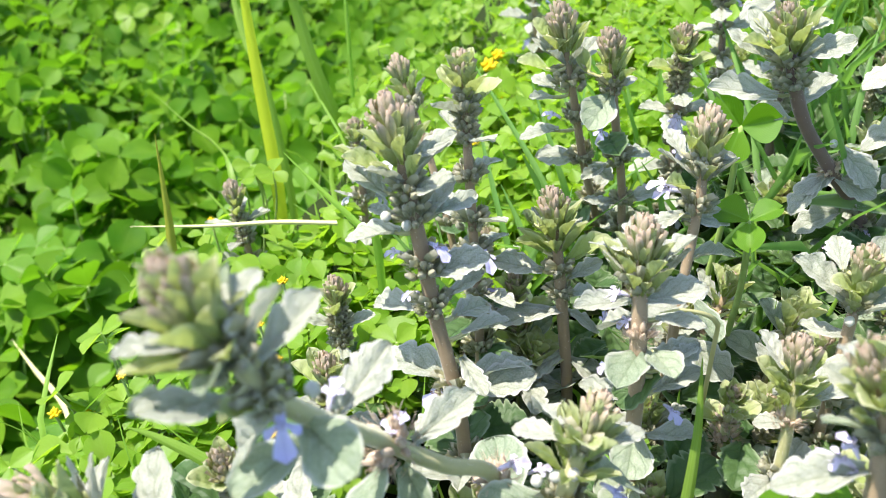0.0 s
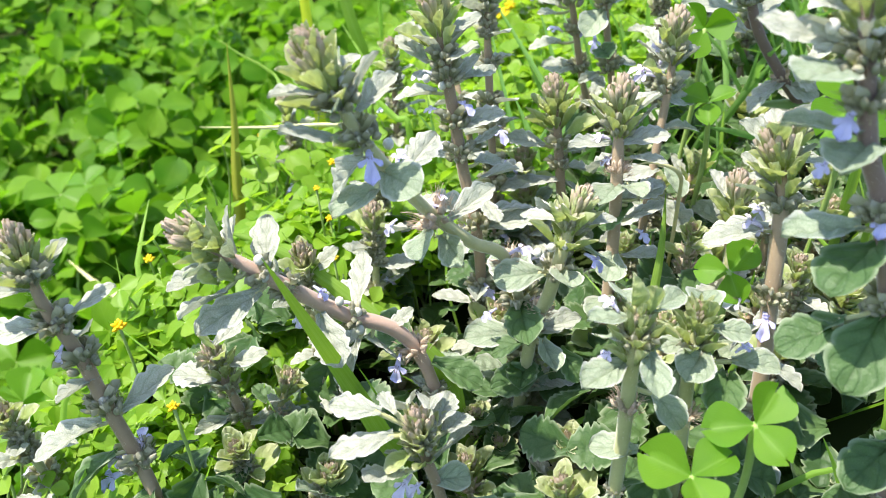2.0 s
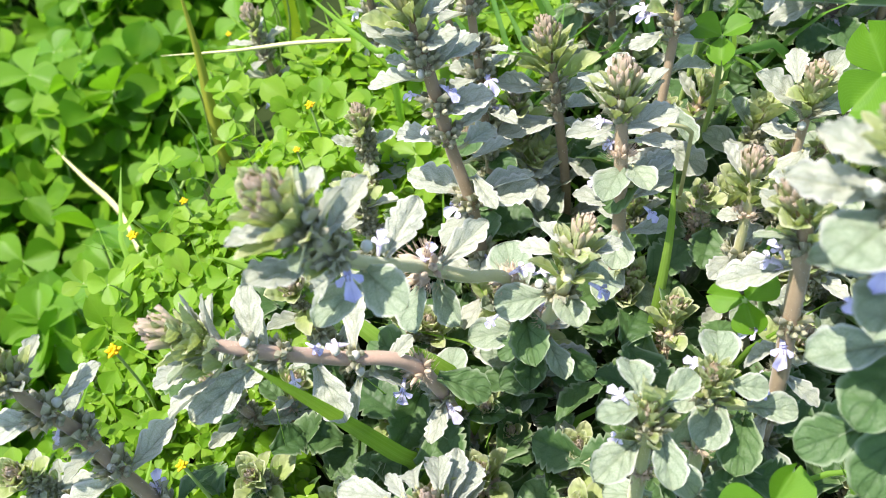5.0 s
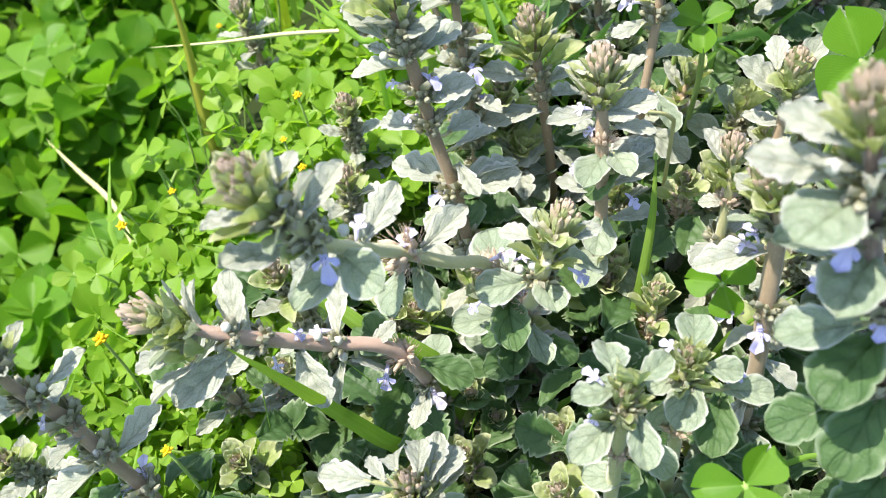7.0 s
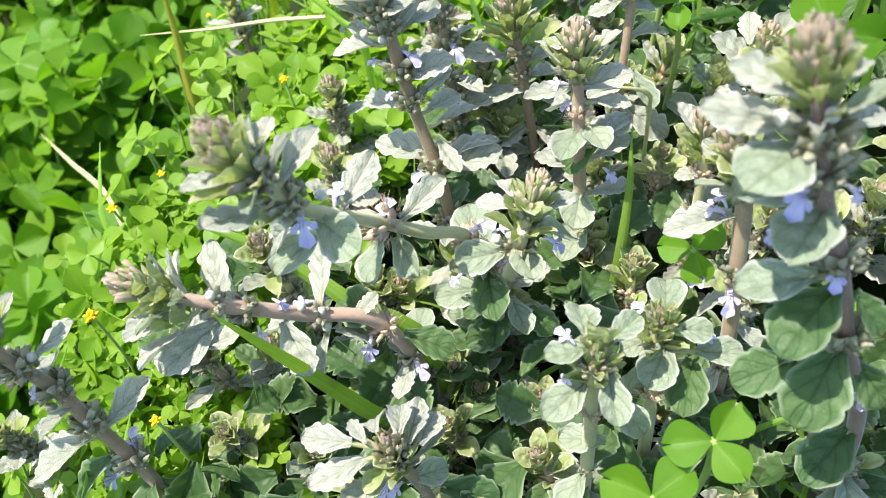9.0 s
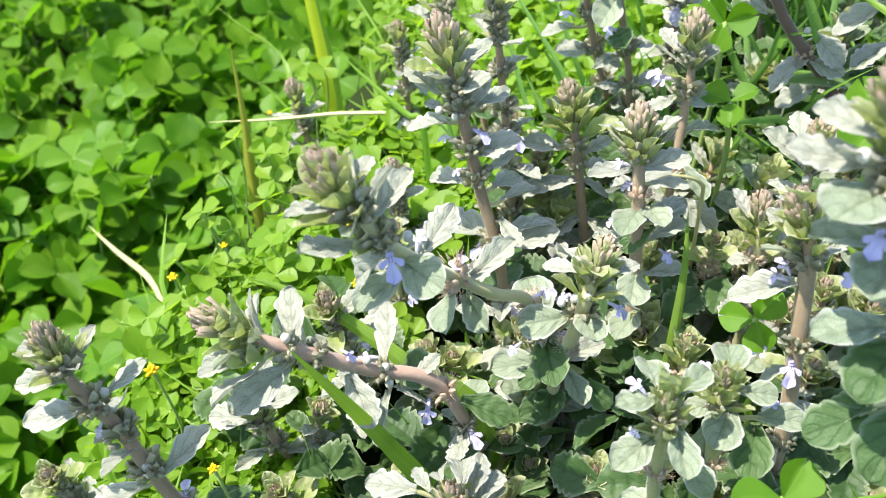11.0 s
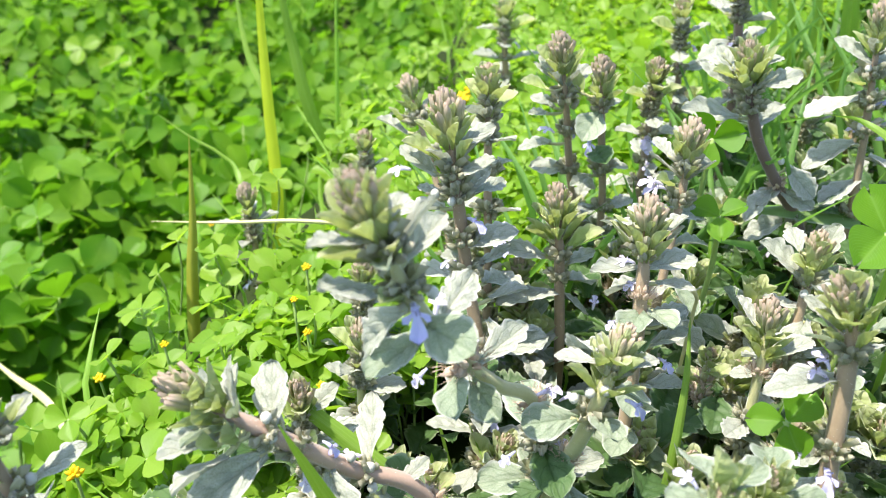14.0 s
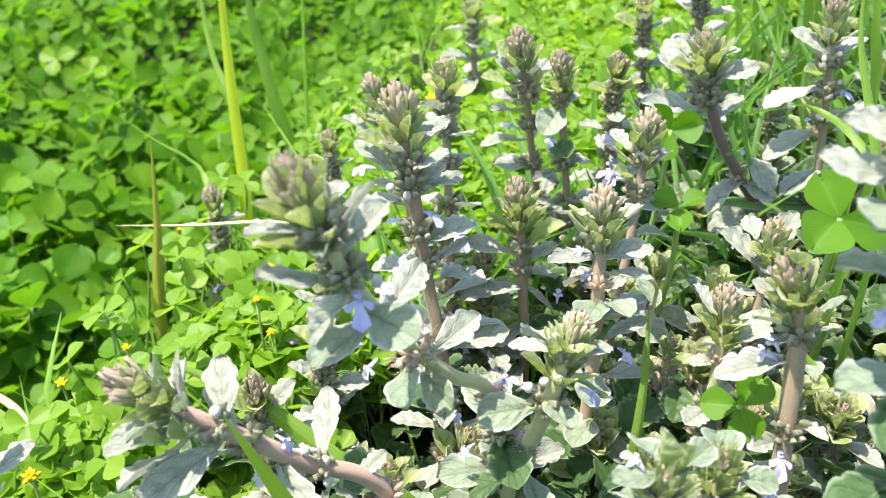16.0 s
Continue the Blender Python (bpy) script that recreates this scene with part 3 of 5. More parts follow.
# ---- ground ----
def ground_sheet():
    xs = sorted(set([round(-0.9 + 0.03 * i, 4) for i in range(61)] + [-3000, -300, -60, -15, -5, -2.5, -1.5, 1.5, 2.5, 5, 15, 60, 300, 3000]))
    ys = sorted(set([round(-0.5 + 0.03 * i, 4) for i in range(81)] + [-3000, -300, -60, -15, -5, -2, -1, 2.5, 3.5, 6, 15, 60, 300, 3000]))
    vs = [(x, y, ground_z(x, y)) for y in ys for x in xs]
    n = len(xs)
    fs = [(j * n + i, j * n + i + 1, (j + 1) * n + i + 1, (j + 1) * n + i) for j in range(len(ys) - 1) for i in range(n - 1)]
    tagged(new("ground", mesh_of("ground", vs, fs, SOIL)), "very dark green soil of a grassy bank and meadow", "ground", "", "structure")


ground_sheet()


# ---- the bugle plants ----
GREY = "grey-green downy bugle spike with toothed bracts"
bugle("tall grey-green bugle spike with blue flowers and bud crown", [(-0.0105, 0.1485, 0.1010), (-0.006, 0.146, 0.080), (-0.0015, 0.1425, 0.056), (0.004, 0.139, 0.030)], 1, 0.0132, 70, (), 0.0105, STEM, 0.0019, trim=0.007, leaves=[("y", -10.2, 147.5, 92.9, -14.5, 145.2, 98.5), ("y", -7.4, 147.5, 91.7, -4.1, 150.1, 96.5), ("y", -10.1, 146.7, 86.1, -18.9, 146.6, 90.8), ("b", -10.6, 146.2, 82.3, -19.0, 151.7, 87.7), ("b", -6.0, 147.2, 89.3, 2.2, 151.6, 94.1), ("b", -6.9, 146.3, 82.4, 1.0, 141.5, 89.8), ("b", -4.1, 145.6, 77.4, 1.6, 151.3, 83.7), ("b", -2.3, 145.8, 78.0, 6.6, 155.5, 76.9), ("b", -9.8, 145.7, 78.5, -14.8, 149.4, 78.6), ("b", -8.3, 145.2, 74.6, -19.8, 146.9, 73.7), ("b", -3.4, 143.9, 65.5, 9.0, 142.9, 71.2), ("b", -0.5, 143.0, 59.4, 8.9, 146.9, 63.9), ("b", 2.4, 142.5, 56.0, 10.0, 152.7, 53.4)] + [("b", -4.9, 142.8, 57.9, -14.7, 150.0, 54.3), ("b", 2.5, 140.5, 39.9, -13.0, 148.5, 43.7), ("b", 4.9, 140.5, 37.6, 19.9, 141.4, 42.1), ("b", 5.7, 140.9, 39.8, 19.0, 148.2, 42.1), ("b", 3.2, 139.8, 35.1, -5.2, 130.4, 33.9), ("b", 3.9, 142.0, 52.0, 14.0, 144.5, 53.9), ("b", 3.7, 141.2, 46.2, 8.7, 130.9, 44.2)], blooms=[("f", -2.8, 145.0, 72.7, 1.2, 140.7, 71.7), ("p", -5.1, 143.3, 61.7, -8.6, 143.0, 60.8), ("p", -8.1, 144.6, 70.3, -11.3, 144.9, 70.5), ("d", -7.0, 143.5, 77.2, -7.0, 143.5, 77.2), ("d", -11.0, 143.7, 79.0, -11.0, 143.7, 79.0), ("p", 2.9, 140.2, 38.0, -5.1, 138.5, 36.7)], whorls=[(0.0185, 0.90, 0), (0.0240, 0.90, 0), (0.0340, 1.00, 0), (0.0438, 0.90, 0), (0.0635, 1.00, 0)], low=0.076)
bugle("grey-green bugle spike close behind a taller one", [(-0.014, 0.2462, 0.072), (-0.004, 0.235, 0.045), (0.004, 0.225, 0.015)], 2, 0.0100, 20, (), 0.008, leaves=[("b", -12.4, 239.0, 54.9, -23.0, 243.2, 59.3), ("y", -13.4, 240.2, 57.7, -10.8, 242.9, 62.6), ("y", -14.3, 240.5, 58.5, -19.9, 239.6, 63.4)], blooms=[("p", -11.5, 234.8, 44.3, -19.9, 234.9, 43.5)], whorls=[(0.0148, 1.00, 0), (0.0288, 1.00, 0)], low=0.037)
bugle("slim bugle spike standing behind the tall one", [(0.004, 0.182, 0.098), (0.006, 0.178, 0.07), (0.009, 0.172, 0.03)], 3, 0.0098, 40, ((6, -60, 0), (7, -20, 0)), 0.007)
bugle(GREY + " and pinkish crown", [(0.025, 0.1738, 0.0665), (0.028, 0.172, 0.045), (0.032, 0.170, 0.012)], 4, 0.0124, 10, (), 0.009, STEM, 0.0018, gap=0.0095, leaves=[("y", 21.8, 173.2, 58.2, 18.5, 175.5, 61.7), ("y", 28.4, 173.0, 58.5, 31.0, 175.2, 62.5), ("y", 24.3, 172.9, 56.0, 21.8, 168.7, 62.2), ("y", 24.7, 172.6, 51.9, 17.1, 172.0, 55.9), ("b", 23.8, 172.3, 46.9, 12.2, 175.1, 48.8), ("y", 28.8, 172.3, 48.8, 40.2, 175.0, 54.7), ("b", 30.1, 171.9, 44.7, 38.3, 176.0, 48.4), ("b", 29.3, 171.5, 36.0, 10.6, 168.5, 34.7), ("b", 30.6, 171.6, 40.5, 40.9, 179.1, 35.4), ("b", 29.7, 171.4, 35.5, 40.2, 175.3, 27.7), ("b", 30.4, 170.7, 22.9, 20.1, 167.6, 19.1), ("b", 32.2, 170.5, 21.1, 40.5, 166.3, 18.6), ("b", 30.1, 170.0, 12.7, 18.1, 169.6, 16.9)] + [("b", 32.3, 170.1, 13.7, 42.5, 174.8, 15.8), ("r", 31.1, 169.8, 9.5, 23.8, 160.6, 7.4)], blooms=[("p", 39.6, 170.7, 30.7, 40.4, 172.9, 34.5)], whorls=[(0.0202, 0.90, 0), (0.0264, 0.80, 0)], low=0.066)
bugle("bugle spike with pale flowers and pointed bracts", [(0.0365, 0.1345, 0.0825), (0.037, 0.131, 0.064), (0.038, 0.127, 0.040)], 5, 0.0122, 0, (), 0.009, STEM, 0.0019, gap=0.0085, leaves=[("b", 35.7, 133.5, 76.7, 38.2, 146.3, 78.3), ("b", 35.5, 132.8, 72.9, 29.5, 137.8, 76.1), ("b", 38.6, 132.8, 74.4, 46.9, 137.2, 79.0), ("b", 33.4, 133.8, 77.7, 30.3, 144.4, 73.8), ("b", 35.3, 131.8, 67.9, 24.3, 130.6, 67.9), ("b", 37.7, 131.7, 68.1, 49.7, 133.3, 70.6), ("b", 36.3, 131.2, 64.8, 31.3, 137.8, 56.8), ("r", 37.9, 129.9, 57.6, 31.5, 119.6, 59.2), ("r", 39.7, 129.7, 57.8, 41.6, 120.0, 61.0), ("b", 43.3, 128.8, 53.9, 49.4, 133.3, 57.1), ("b", 41.0, 128.1, 48.3, 50.7, 131.8, 52.4), ("o", 41.7, 128.8, 52.7, 33.0, 126.5, 48.0), ("r", 38.3, 126.8, 39.1, 35.4, 115.4, 39.8)] + [("b", 40.7, 126.6, 38.0, 52.8, 128.0, 37.7), ("b", 36.3, 128.1, 46.7, 27.1, 131.7, 47.8), ("b", 38.8, 129.2, 53.6, 50.8, 135.0, 54.4), ("r", 39.6, 124.6, 26.2, 32.2, 115.2, 27.9), ("r", 40.9, 124.3, 24.1, 46.6, 115.5, 21.8), ("b", 40.0, 130.8, 64.6, 49.0, 128.3, 65.1)], blooms=[("p", 34.8, 132.1, 69.1, 29.4, 132.8, 69.7), ("p", 36.4, 131.1, 64.4, 32.7, 130.8, 63.3), ("f", 43.6, 127.5, 45.9, 46.2, 123.3, 45.0), ("p", 32.7, 129.8, 54.8, 30.2, 129.1, 53.4)], whorls=[(0.0108, 0.90, 0), (0.0225, 0.90, 1)], low=0.067)
bugle("short bugle spike with one round white bud", [(0.0245, 0.101, 0.0705), (0.0205, 0.0965, 0.060), (0.0185, 0.0995, 0.044), (0.016, 0.103, 0.030)], 6, 0.0112, 20, (), 0.0075, STEM_GREEN, 0.0019, gap=0.0115, broad=0.9, whorl=0.75, shade_from=7, young=5, trim=0.0035, leaves=[("b", 18.8, 98.7, 65.6, 11.0, 101.8, 65.4), ("b", 19.1, 99.7, 67.3, 16.0, 110.6, 62.3), ("b", 25.0, 97.7, 65.2, 32.2, 101.6, 65.1), ("y", 21.3, 98.4, 65.5, 22.3, 91.8, 69.6), ("y", 19.4, 98.1, 64.6, 15.6, 94.1, 70.8), ("r", 16.8, 98.5, 51.7, 5.7, 96.9, 51.5), ("r", 19.1, 97.2, 54.1, 21.9, 87.4, 58.0), ("r", 22.9, 96.1, 61.0, 32.5, 101.4, 54.6), ("r", 18.2, 102.0, 29.7, 21.4, 91.8, 29.2), ("o", 15.1, 103.8, 27.7, 6.1, 101.9, 26.1), ("o", 19.4, 103.3, 18.4, 6.8, 97.7, 17.6), ("o", 22.7, 99.9, 28.4, 28.1, 94.5, 23.1)], blooms=[("f", 15.1, 102.5, 36.1, 10.4, 98.1, 36.2), ("f", 25.1, 95.2, 59.3, 29.7, 92.9, 56.9), ("d", 20.4, 94.9, 61.5, 20.4, 94.9, 61.5), ("d", 15.0, 96.7, 58.1, 15.0, 96.7, 58.1), ("d", 17.7, 95.7, 60.3, 17.7, 95.7, 60.3), ("f", 7.2, 106.5, 35.3, 3.6, 104.3, 33.3)], whorls=[(0.0075, 0.80, 0), (0.0339, 0.80, 1), (0.0187, 0.90, 0)], low=0.061)
bugle("bugle stem leaning over low with pinkish bud tip", [(-0.0572, 0.0815, 0.0715), (-0.0435, 0.083, 0.061), (-0.029, 0.090, 0.046), (-0.0115, 0.095, 0.031)], 7, 0.0112, 80, (), 0.0088, STEM_PINK, 0.0019, gap=0.0125, broad=0.35, full=True, whorl=0.9, tuft=False, trim=0.003, leaves=[("y", -51.3, 80.3, 65.0, -53.5, 77.8, 71.5), ("y", -50.3, 78.2, 61.4, -53.2, 75.9, 67.7), ("y", -47.4, 79.8, 61.0, -48.2, 76.8, 68.1), ("b", -50.1, 79.5, 63.1, -60.5, 75.7, 61.5), ("b", -49.0, 78.0, 60.0, -57.4, 70.4, 59.4), ("b", -43.0, 81.0, 57.6, -55.4, 72.6, 54.1), ("b", -48.8, 82.8, 66.5, -49.0, 90.4, 70.3), ("b", -42.2, 83.6, 59.9, -43.8, 93.4, 69.1), ("b", -51.4, 83.1, 68.8, -56.7, 94.0, 63.4), ("b", -40.0, 84.1, 57.2, -44.1, 95.9, 54.3), ("b", -32.3, 87.3, 47.5, -27.1, 76.7, 41.6), ("b", -24.7, 93.0, 44.2, -23.9, 105.5, 51.7), ("b", -24.3, 89.5, 38.8, -27.2, 80.1, 30.1)] + [("b", -22.5, 91.1, 38.8, -14.1, 93.1, 29.5), ("o", -8.0, 95.4, 27.3, 4.4, 92.2, 23.9), ("o", -12.1, 95.3, 32.1, -23.3, 102.9, 35.4), ("b", -18.8, 93.3, 38.0, -12.4, 97.6, 41.3), ("y", -52.8, 82.0, 69.0, -53.8, 78.3, 75.9), ("y", -50.3, 82.4, 67.6, -50.4, 75.6, 71.1)], blooms=[("p", -36.8, 84.0, 50.9, -35.8, 81.1, 48.2), ("f", -15.4, 92.3, 32.1, -16.6, 87.4, 27.5), ("p", -26.1, 93.1, 46.3, -31.7, 92.8, 46.2), ("d", -43.1, 82.6, 64.4, -43.1, 82.6, 64.4), ("d", -42.1, 81.4, 61.0, -42.1, 81.4, 61.0), ("d", -28.3, 89.8, 48.9, -28.3, 89.8, 48.9), ("d", -24.6, 90.9, 45.2, -24.6, 90.9, 45.2), ("d", -24.0, 89.0, 41.7, -24.0, 89.0, 41.7), ("f", -33.1, 88.8, 53.4, -30.6, 87.7, 51.8)], whorls=[(0.0634, 1.00, 1), (0.0192, 0.80, 0), (0.0267, 0.80, 0), (0.0441, 0.70, 0)], low=0.076)
bugle("bugle stem leaning out at the edge of the patch", [(-0.0895, 0.0782, 0.0739), (-0.0868, 0.0776, 0.0555), (-0.0826, 0.0785, 0.0412), (-0.0792, 0.0768, 0.0300), (-0.0735, 0.0743, 0.0138), (-0.0677, 0.0694, -0.0046)], 8, 0.0108, 15, (), 0.008, STEM, 0.0018, leaves=[("b", -88.7, 77.8, 67.3, -97.3, 79.9, 66.0), ("b", -85.5, 79.0, 63.7, -83.0, 86.0, 66.9), ("y", -87.6, 77.5, 59.4, -88.8, 76.3, 66.4), ("b", -87.9, 77.5, 59.4, -99.5, 76.7, 60.1), ("b", -87.3, 76.7, 50.6, -100.8, 75.5, 49.9), ("b", -83.0, 80.0, 51.6, -75.9, 86.7, 55.6), ("y", -85.3, 78.2, 52.2, -89.8, 76.2, 56.7), ("b", -83.3, 78.9, 46.0, -85.3, 89.3, 40.3), ("b", -79.8, 78.4, 36.0, -86.1, 70.1, 36.1), ("b", -80.0, 75.0, 25.3, -94.0, 68.0, 23.2), ("b", -76.1, 77.4, 27.0, -66.0, 84.9, 33.7), ("o", -71.2, 72.9, 7.5, -73.4, 62.2, 6.0), ("o", -70.2, 72.4, 5.4, -56.7, 67.8, 0.7)] + [("o", -77.9, 73.8, 17.9, -91.6, 67.3, 8.2)], blooms=[("p", -85.1, 77.6, 45.8, -86.1, 74.3, 42.7), ("p", -72.5, 75.3, 15.5, -74.2, 80.0, 20.0), ("p", -75.0, 74.5, 16.3, -81.4, 73.1, 15.2), ("f", -76.1, 73.0, 12.9, -83.4, 70.1, 10.4), ("d", -78.7, 75.3, 31.5, -78.7, 75.3, 31.5), ("d", -82.4, 78.4, 54.1, -82.4, 78.4, 54.1)], whorls=[(0.0118, 1.00, 0), (0.0229, 1.00, 0), (0.0345, 1.00, 0), (0.0460, 1.00, 0), (0.0628, 1.00, 0)], low=0.080)
bugle("low bugle spike under a leaning stem", [(-0.0628, 0.1000, 0.0270), (-0.0600, 0.1010, 0.0150), (-0.0570, 0.1030, 0.0000), (-0.0540, 0.1060, -0.0150)], 9, 0.0105, 30, (), 0.007, leaves=[("b", -61.6, 100.4, 16.6, -73.6, 101.6, 16.4), ("b", -59.8, 100.9, 19.5, -49.8, 104.6, 22.7), ("y", -61.1, 100.5, 24.4, -64.8, 98.4, 30.5), ("b", -61.1, 100.5, 26.7, -57.1, 111.0, 25.9), ("b", -60.4, 101.6, 2.0, -67.6, 93.9, 3.4), ("b", -56.5, 103.3, -1.7, -42.0, 105.2, 1.0), ("y", -60.4, 100.8, 21.5, -56.5, 96.2, 28.1), ("b", -60.6, 102.9, -12.3, -68.6, 96.0, -15.9)], blooms=[("f", -49.4, 107.0, -8.1, -45.2, 105.6, -10.3)], whorls=[(0.0048, 0.90, 0), (0.0147, 0.80, 0), (0.0250, 0.80, 0)], low=0.047)
bugle("low grey-green bugle spike with broad young bracts", [(0.0295, 0.0612, 0.0725), (0.0295, 0.060, 0.060), (0.030, 0.059, 0.035)], 10, 0.0096, 50, (), 0.0048, STEM_GREEN, 0.0017, broad=0.95, whorl=0.55, hang=15, shade_from=6, young=6, leaves=[("r", 27.8, 61.2, 71.1, 28.3, 71.7, 67.4), ("r", 31.6, 60.7, 69.7, 38.1, 65.5, 71.1), ("r", 28.1, 60.9, 67.9, 20.2, 59.1, 69.5), ("r", 31.9, 59.8, 61.9, 32.6, 49.7, 59.8), ("r", 28.3, 60.0, 58.4, 19.6, 52.4, 59.8), ("r", 33.3, 58.7, 36.9, 23.8, 60.5, 36.8), ("r", 27.4, 60.5, 63.3, 25.8, 69.9, 58.4), ("y", 28.4, 61.0, 69.8, 27.1, 60.1, 78.1), ("y", 31.2, 60.6, 68.4, 30.9, 58.0, 76.2), ("r", 34.0, 59.2, 52.6, 39.0, 53.0, 49.2)], blooms=[("p", 26.0, 61.2, 69.4, 22.9, 63.6, 71.6), ("p", 26.4, 60.4, 61.5, 22.7, 58.7, 60.0)], whorls=[(0.0091, 0.80, 0), (0.0244, 0.80, 1)], low=0.043)
bugle("low grey-green bugle spike with broad young bracts", [(0.0435, 0.0705, 0.0665), (0.0437, 0.070, 0.050), (0.045, 0.068, 0.025)], 11, 0.0096, 10, (), 0.0048, STEM_GREEN, 0.0017, broad=0.95, whorl=0.55, hang=15, shade_from=6, young=6, leaves=[("y", 42.5, 70.5, 57.6, 40.6, 70.6, 66.0), ("r", 44.7, 70.1, 61.8, 47.4, 81.4, 61.3), ("r", 46.8, 69.7, 59.1, 53.5, 67.8, 60.2), ("r", 42.3, 70.4, 55.2, 36.6, 67.8, 56.3), ("r", 45.9, 69.8, 54.4, 40.6, 59.7, 56.5), ("r", 51.4, 68.9, 51.9, 60.9, 67.4, 52.3), ("o", 51.4, 68.9, 49.0, 46.9, 57.2, 49.9), ("r", 49.6, 67.1, 19.4, 58.0, 69.6, 18.6), ("y", 45.2, 70.0, 58.5, 44.6, 67.6, 66.3), ("r", 42.0, 70.1, 48.5, 42.0, 71.0, 36.3)], blooms=[("f", 51.8, 68.8, 54.4, 55.3, 70.2, 55.7), ("p", 41.9, 70.7, 63.5, 38.8, 72.2, 65.0)], whorls=[(0.0133, 0.80, 0), (0.0294, 0.80, 1)], low=0.055)
bugle("bugle spike with violet flowers hanging low", [(0.0564, 0.0892, 0.0937), (0.0612, 0.0871, 0.0779), (0.0624, 0.0830, 0.0550), (0.0637, 0.0803, 0.0346)], 12, 0.0110, 30, (), 0.0085, STEM, 0.0020, whorl=0.85, broad=0.6, hang=15, shade_from=9, trim=0.007, leaves=[("b", 59.4, 87.6, 81.7, 53.6, 93.9, 84.8), ("y", 59.8, 87.7, 82.3, 53.4, 82.7, 87.2), ("y", 59.7, 88.1, 85.0, 63.4, 88.6, 85.3), ("b", 59.7, 86.2, 71.7, 46.5, 85.2, 71.1), ("b", 59.9, 88.4, 86.6, 59.2, 100.4, 83.8), ("y", 58.7, 88.6, 88.1, 55.5, 85.3, 95.1), ("b", 62.0, 87.1, 78.3, 71.6, 97.3, 72.8), ("b", 61.8, 82.5, 51.0, 56.7, 85.6, 41.5), ("b", 64.0, 81.2, 42.2, 70.7, 75.2, 38.9)], blooms=[("p", 58.4, 86.4, 72.3, 52.8, 88.1, 74.1), ("p", 58.5, 86.6, 73.8, 56.4, 89.4, 76.5), ("p", 59.8, 86.1, 71.2, 55.7, 86.6, 71.8), ("f", 61.6, 83.0, 54.4, 60.2, 76.4, 52.3), ("p", 58.2, 83.6, 56.0, 52.7, 83.2, 55.7)], whorls=[(0.0177, 0.90, 0), (0.0381, 0.80, 0)], low=0.061)
bugle(GREY + " under the clover", [(0.084, 0.1435, 0.0715), (0.083, 0.141, 0.055), (0.082, 0.138, 0.03)], 13, 0.0115, 0, (), 0.008, leaves=[("b", 81.9, 141.9, 60.2, 71.6, 147.3, 68.0), ("b", 83.4, 142.2, 63.1, 90.4, 147.6, 73.0), ("y", 84.1, 141.9, 61.8, 75.8, 140.0, 66.0), ("b", 79.6, 143.4, 66.8, 83.2, 155.8, 66.2), ("b", 85.2, 141.3, 59.1, 97.0, 151.3, 56.5), ("y", 84.0, 142.4, 64.9, 83.1, 138.7, 71.3), ("b", 83.6, 140.5, 52.0, 74.2, 144.2, 54.1), ("b", 84.8, 140.0, 49.2, 75.9, 129.8, 46.6)], blooms=[("d", 81.8, 139.4, 57.1, 81.8, 139.4, 57.1)], whorls=[(0.0126, 0.80, 0)], low=0.030)
bugle("low bugle tuft with green young bracts", [(0.0665, 0.126, 0.0625), (0.067, 0.124, 0.048), (0.067, 0.122, 0.03)], 14, 0.0098, 40, (), 0.0085, STEM_GREEN, young=6, leaves=[("b", 64.0, 125.5, 56.8, 60.8, 131.3, 61.6), ("y", 66.5, 124.3, 50.1, 59.1, 128.6, 56.4), ("y", 66.9, 124.6, 53.0, 68.0, 119.3, 57.2), ("b", 71.0, 123.8, 50.6, 79.9, 127.1, 52.7), ("y", 68.0, 123.8, 47.5, 70.0, 119.6, 52.5), ("y", 69.3, 124.8, 56.2, 71.6, 126.9, 60.0), ("b", 67.9, 123.5, 44.8, 60.8, 125.7, 43.0)], blooms=[], whorls=[(0.0176, 0.80, 1)], low=0.026)
bugle("bugle spike with a white flower at mid height", [(0.0565, 0.169, 0.0885), (0.056, 0.166, 0.070), (0.054, 0.161, 0.045)], 15, 0.0118, 20, (), 0.009, leaves=[("b", 51.6, 168.2, 79.7, 48.8, 173.9, 84.0), ("y", 53.2, 168.2, 81.1, 52.1, 163.1, 86.5), ("b", 55.3, 167.9, 80.7, 59.0, 173.6, 85.8), ("b", 53.9, 167.4, 76.4, 63.8, 170.5, 79.0), ("y", 53.8, 166.6, 72.1, 47.3, 162.6, 76.5), ("y", 53.6, 168.5, 82.9, 51.4, 170.7, 86.4), ("b", 53.2, 165.7, 66.7, 44.2, 162.7, 64.8), ("b", 52.7, 165.4, 65.2, 65.7, 171.4, 64.2), ("b", 55.4, 161.0, 45.6, 43.9, 153.5, 47.0), ("r", 56.5, 161.2, 47.3, 61.7, 151.6, 42.3), ("b", 56.3, 163.3, 57.1, 66.9, 166.5, 57.3), ("b", 55.3, 159.1, 36.9, 67.3, 152.7, 30.6), ("b", 54.6, 158.9, 35.0, 44.8, 153.3, 31.8)], blooms=[("p", 52.0, 166.9, 72.0, 45.8, 167.1, 71.7), ("p", 51.0, 167.1, 72.9, 44.6, 168.2, 73.9)], whorls=[(0.0111, 0.90, 0), (0.0201, 0.90, 0)], low=0.062)
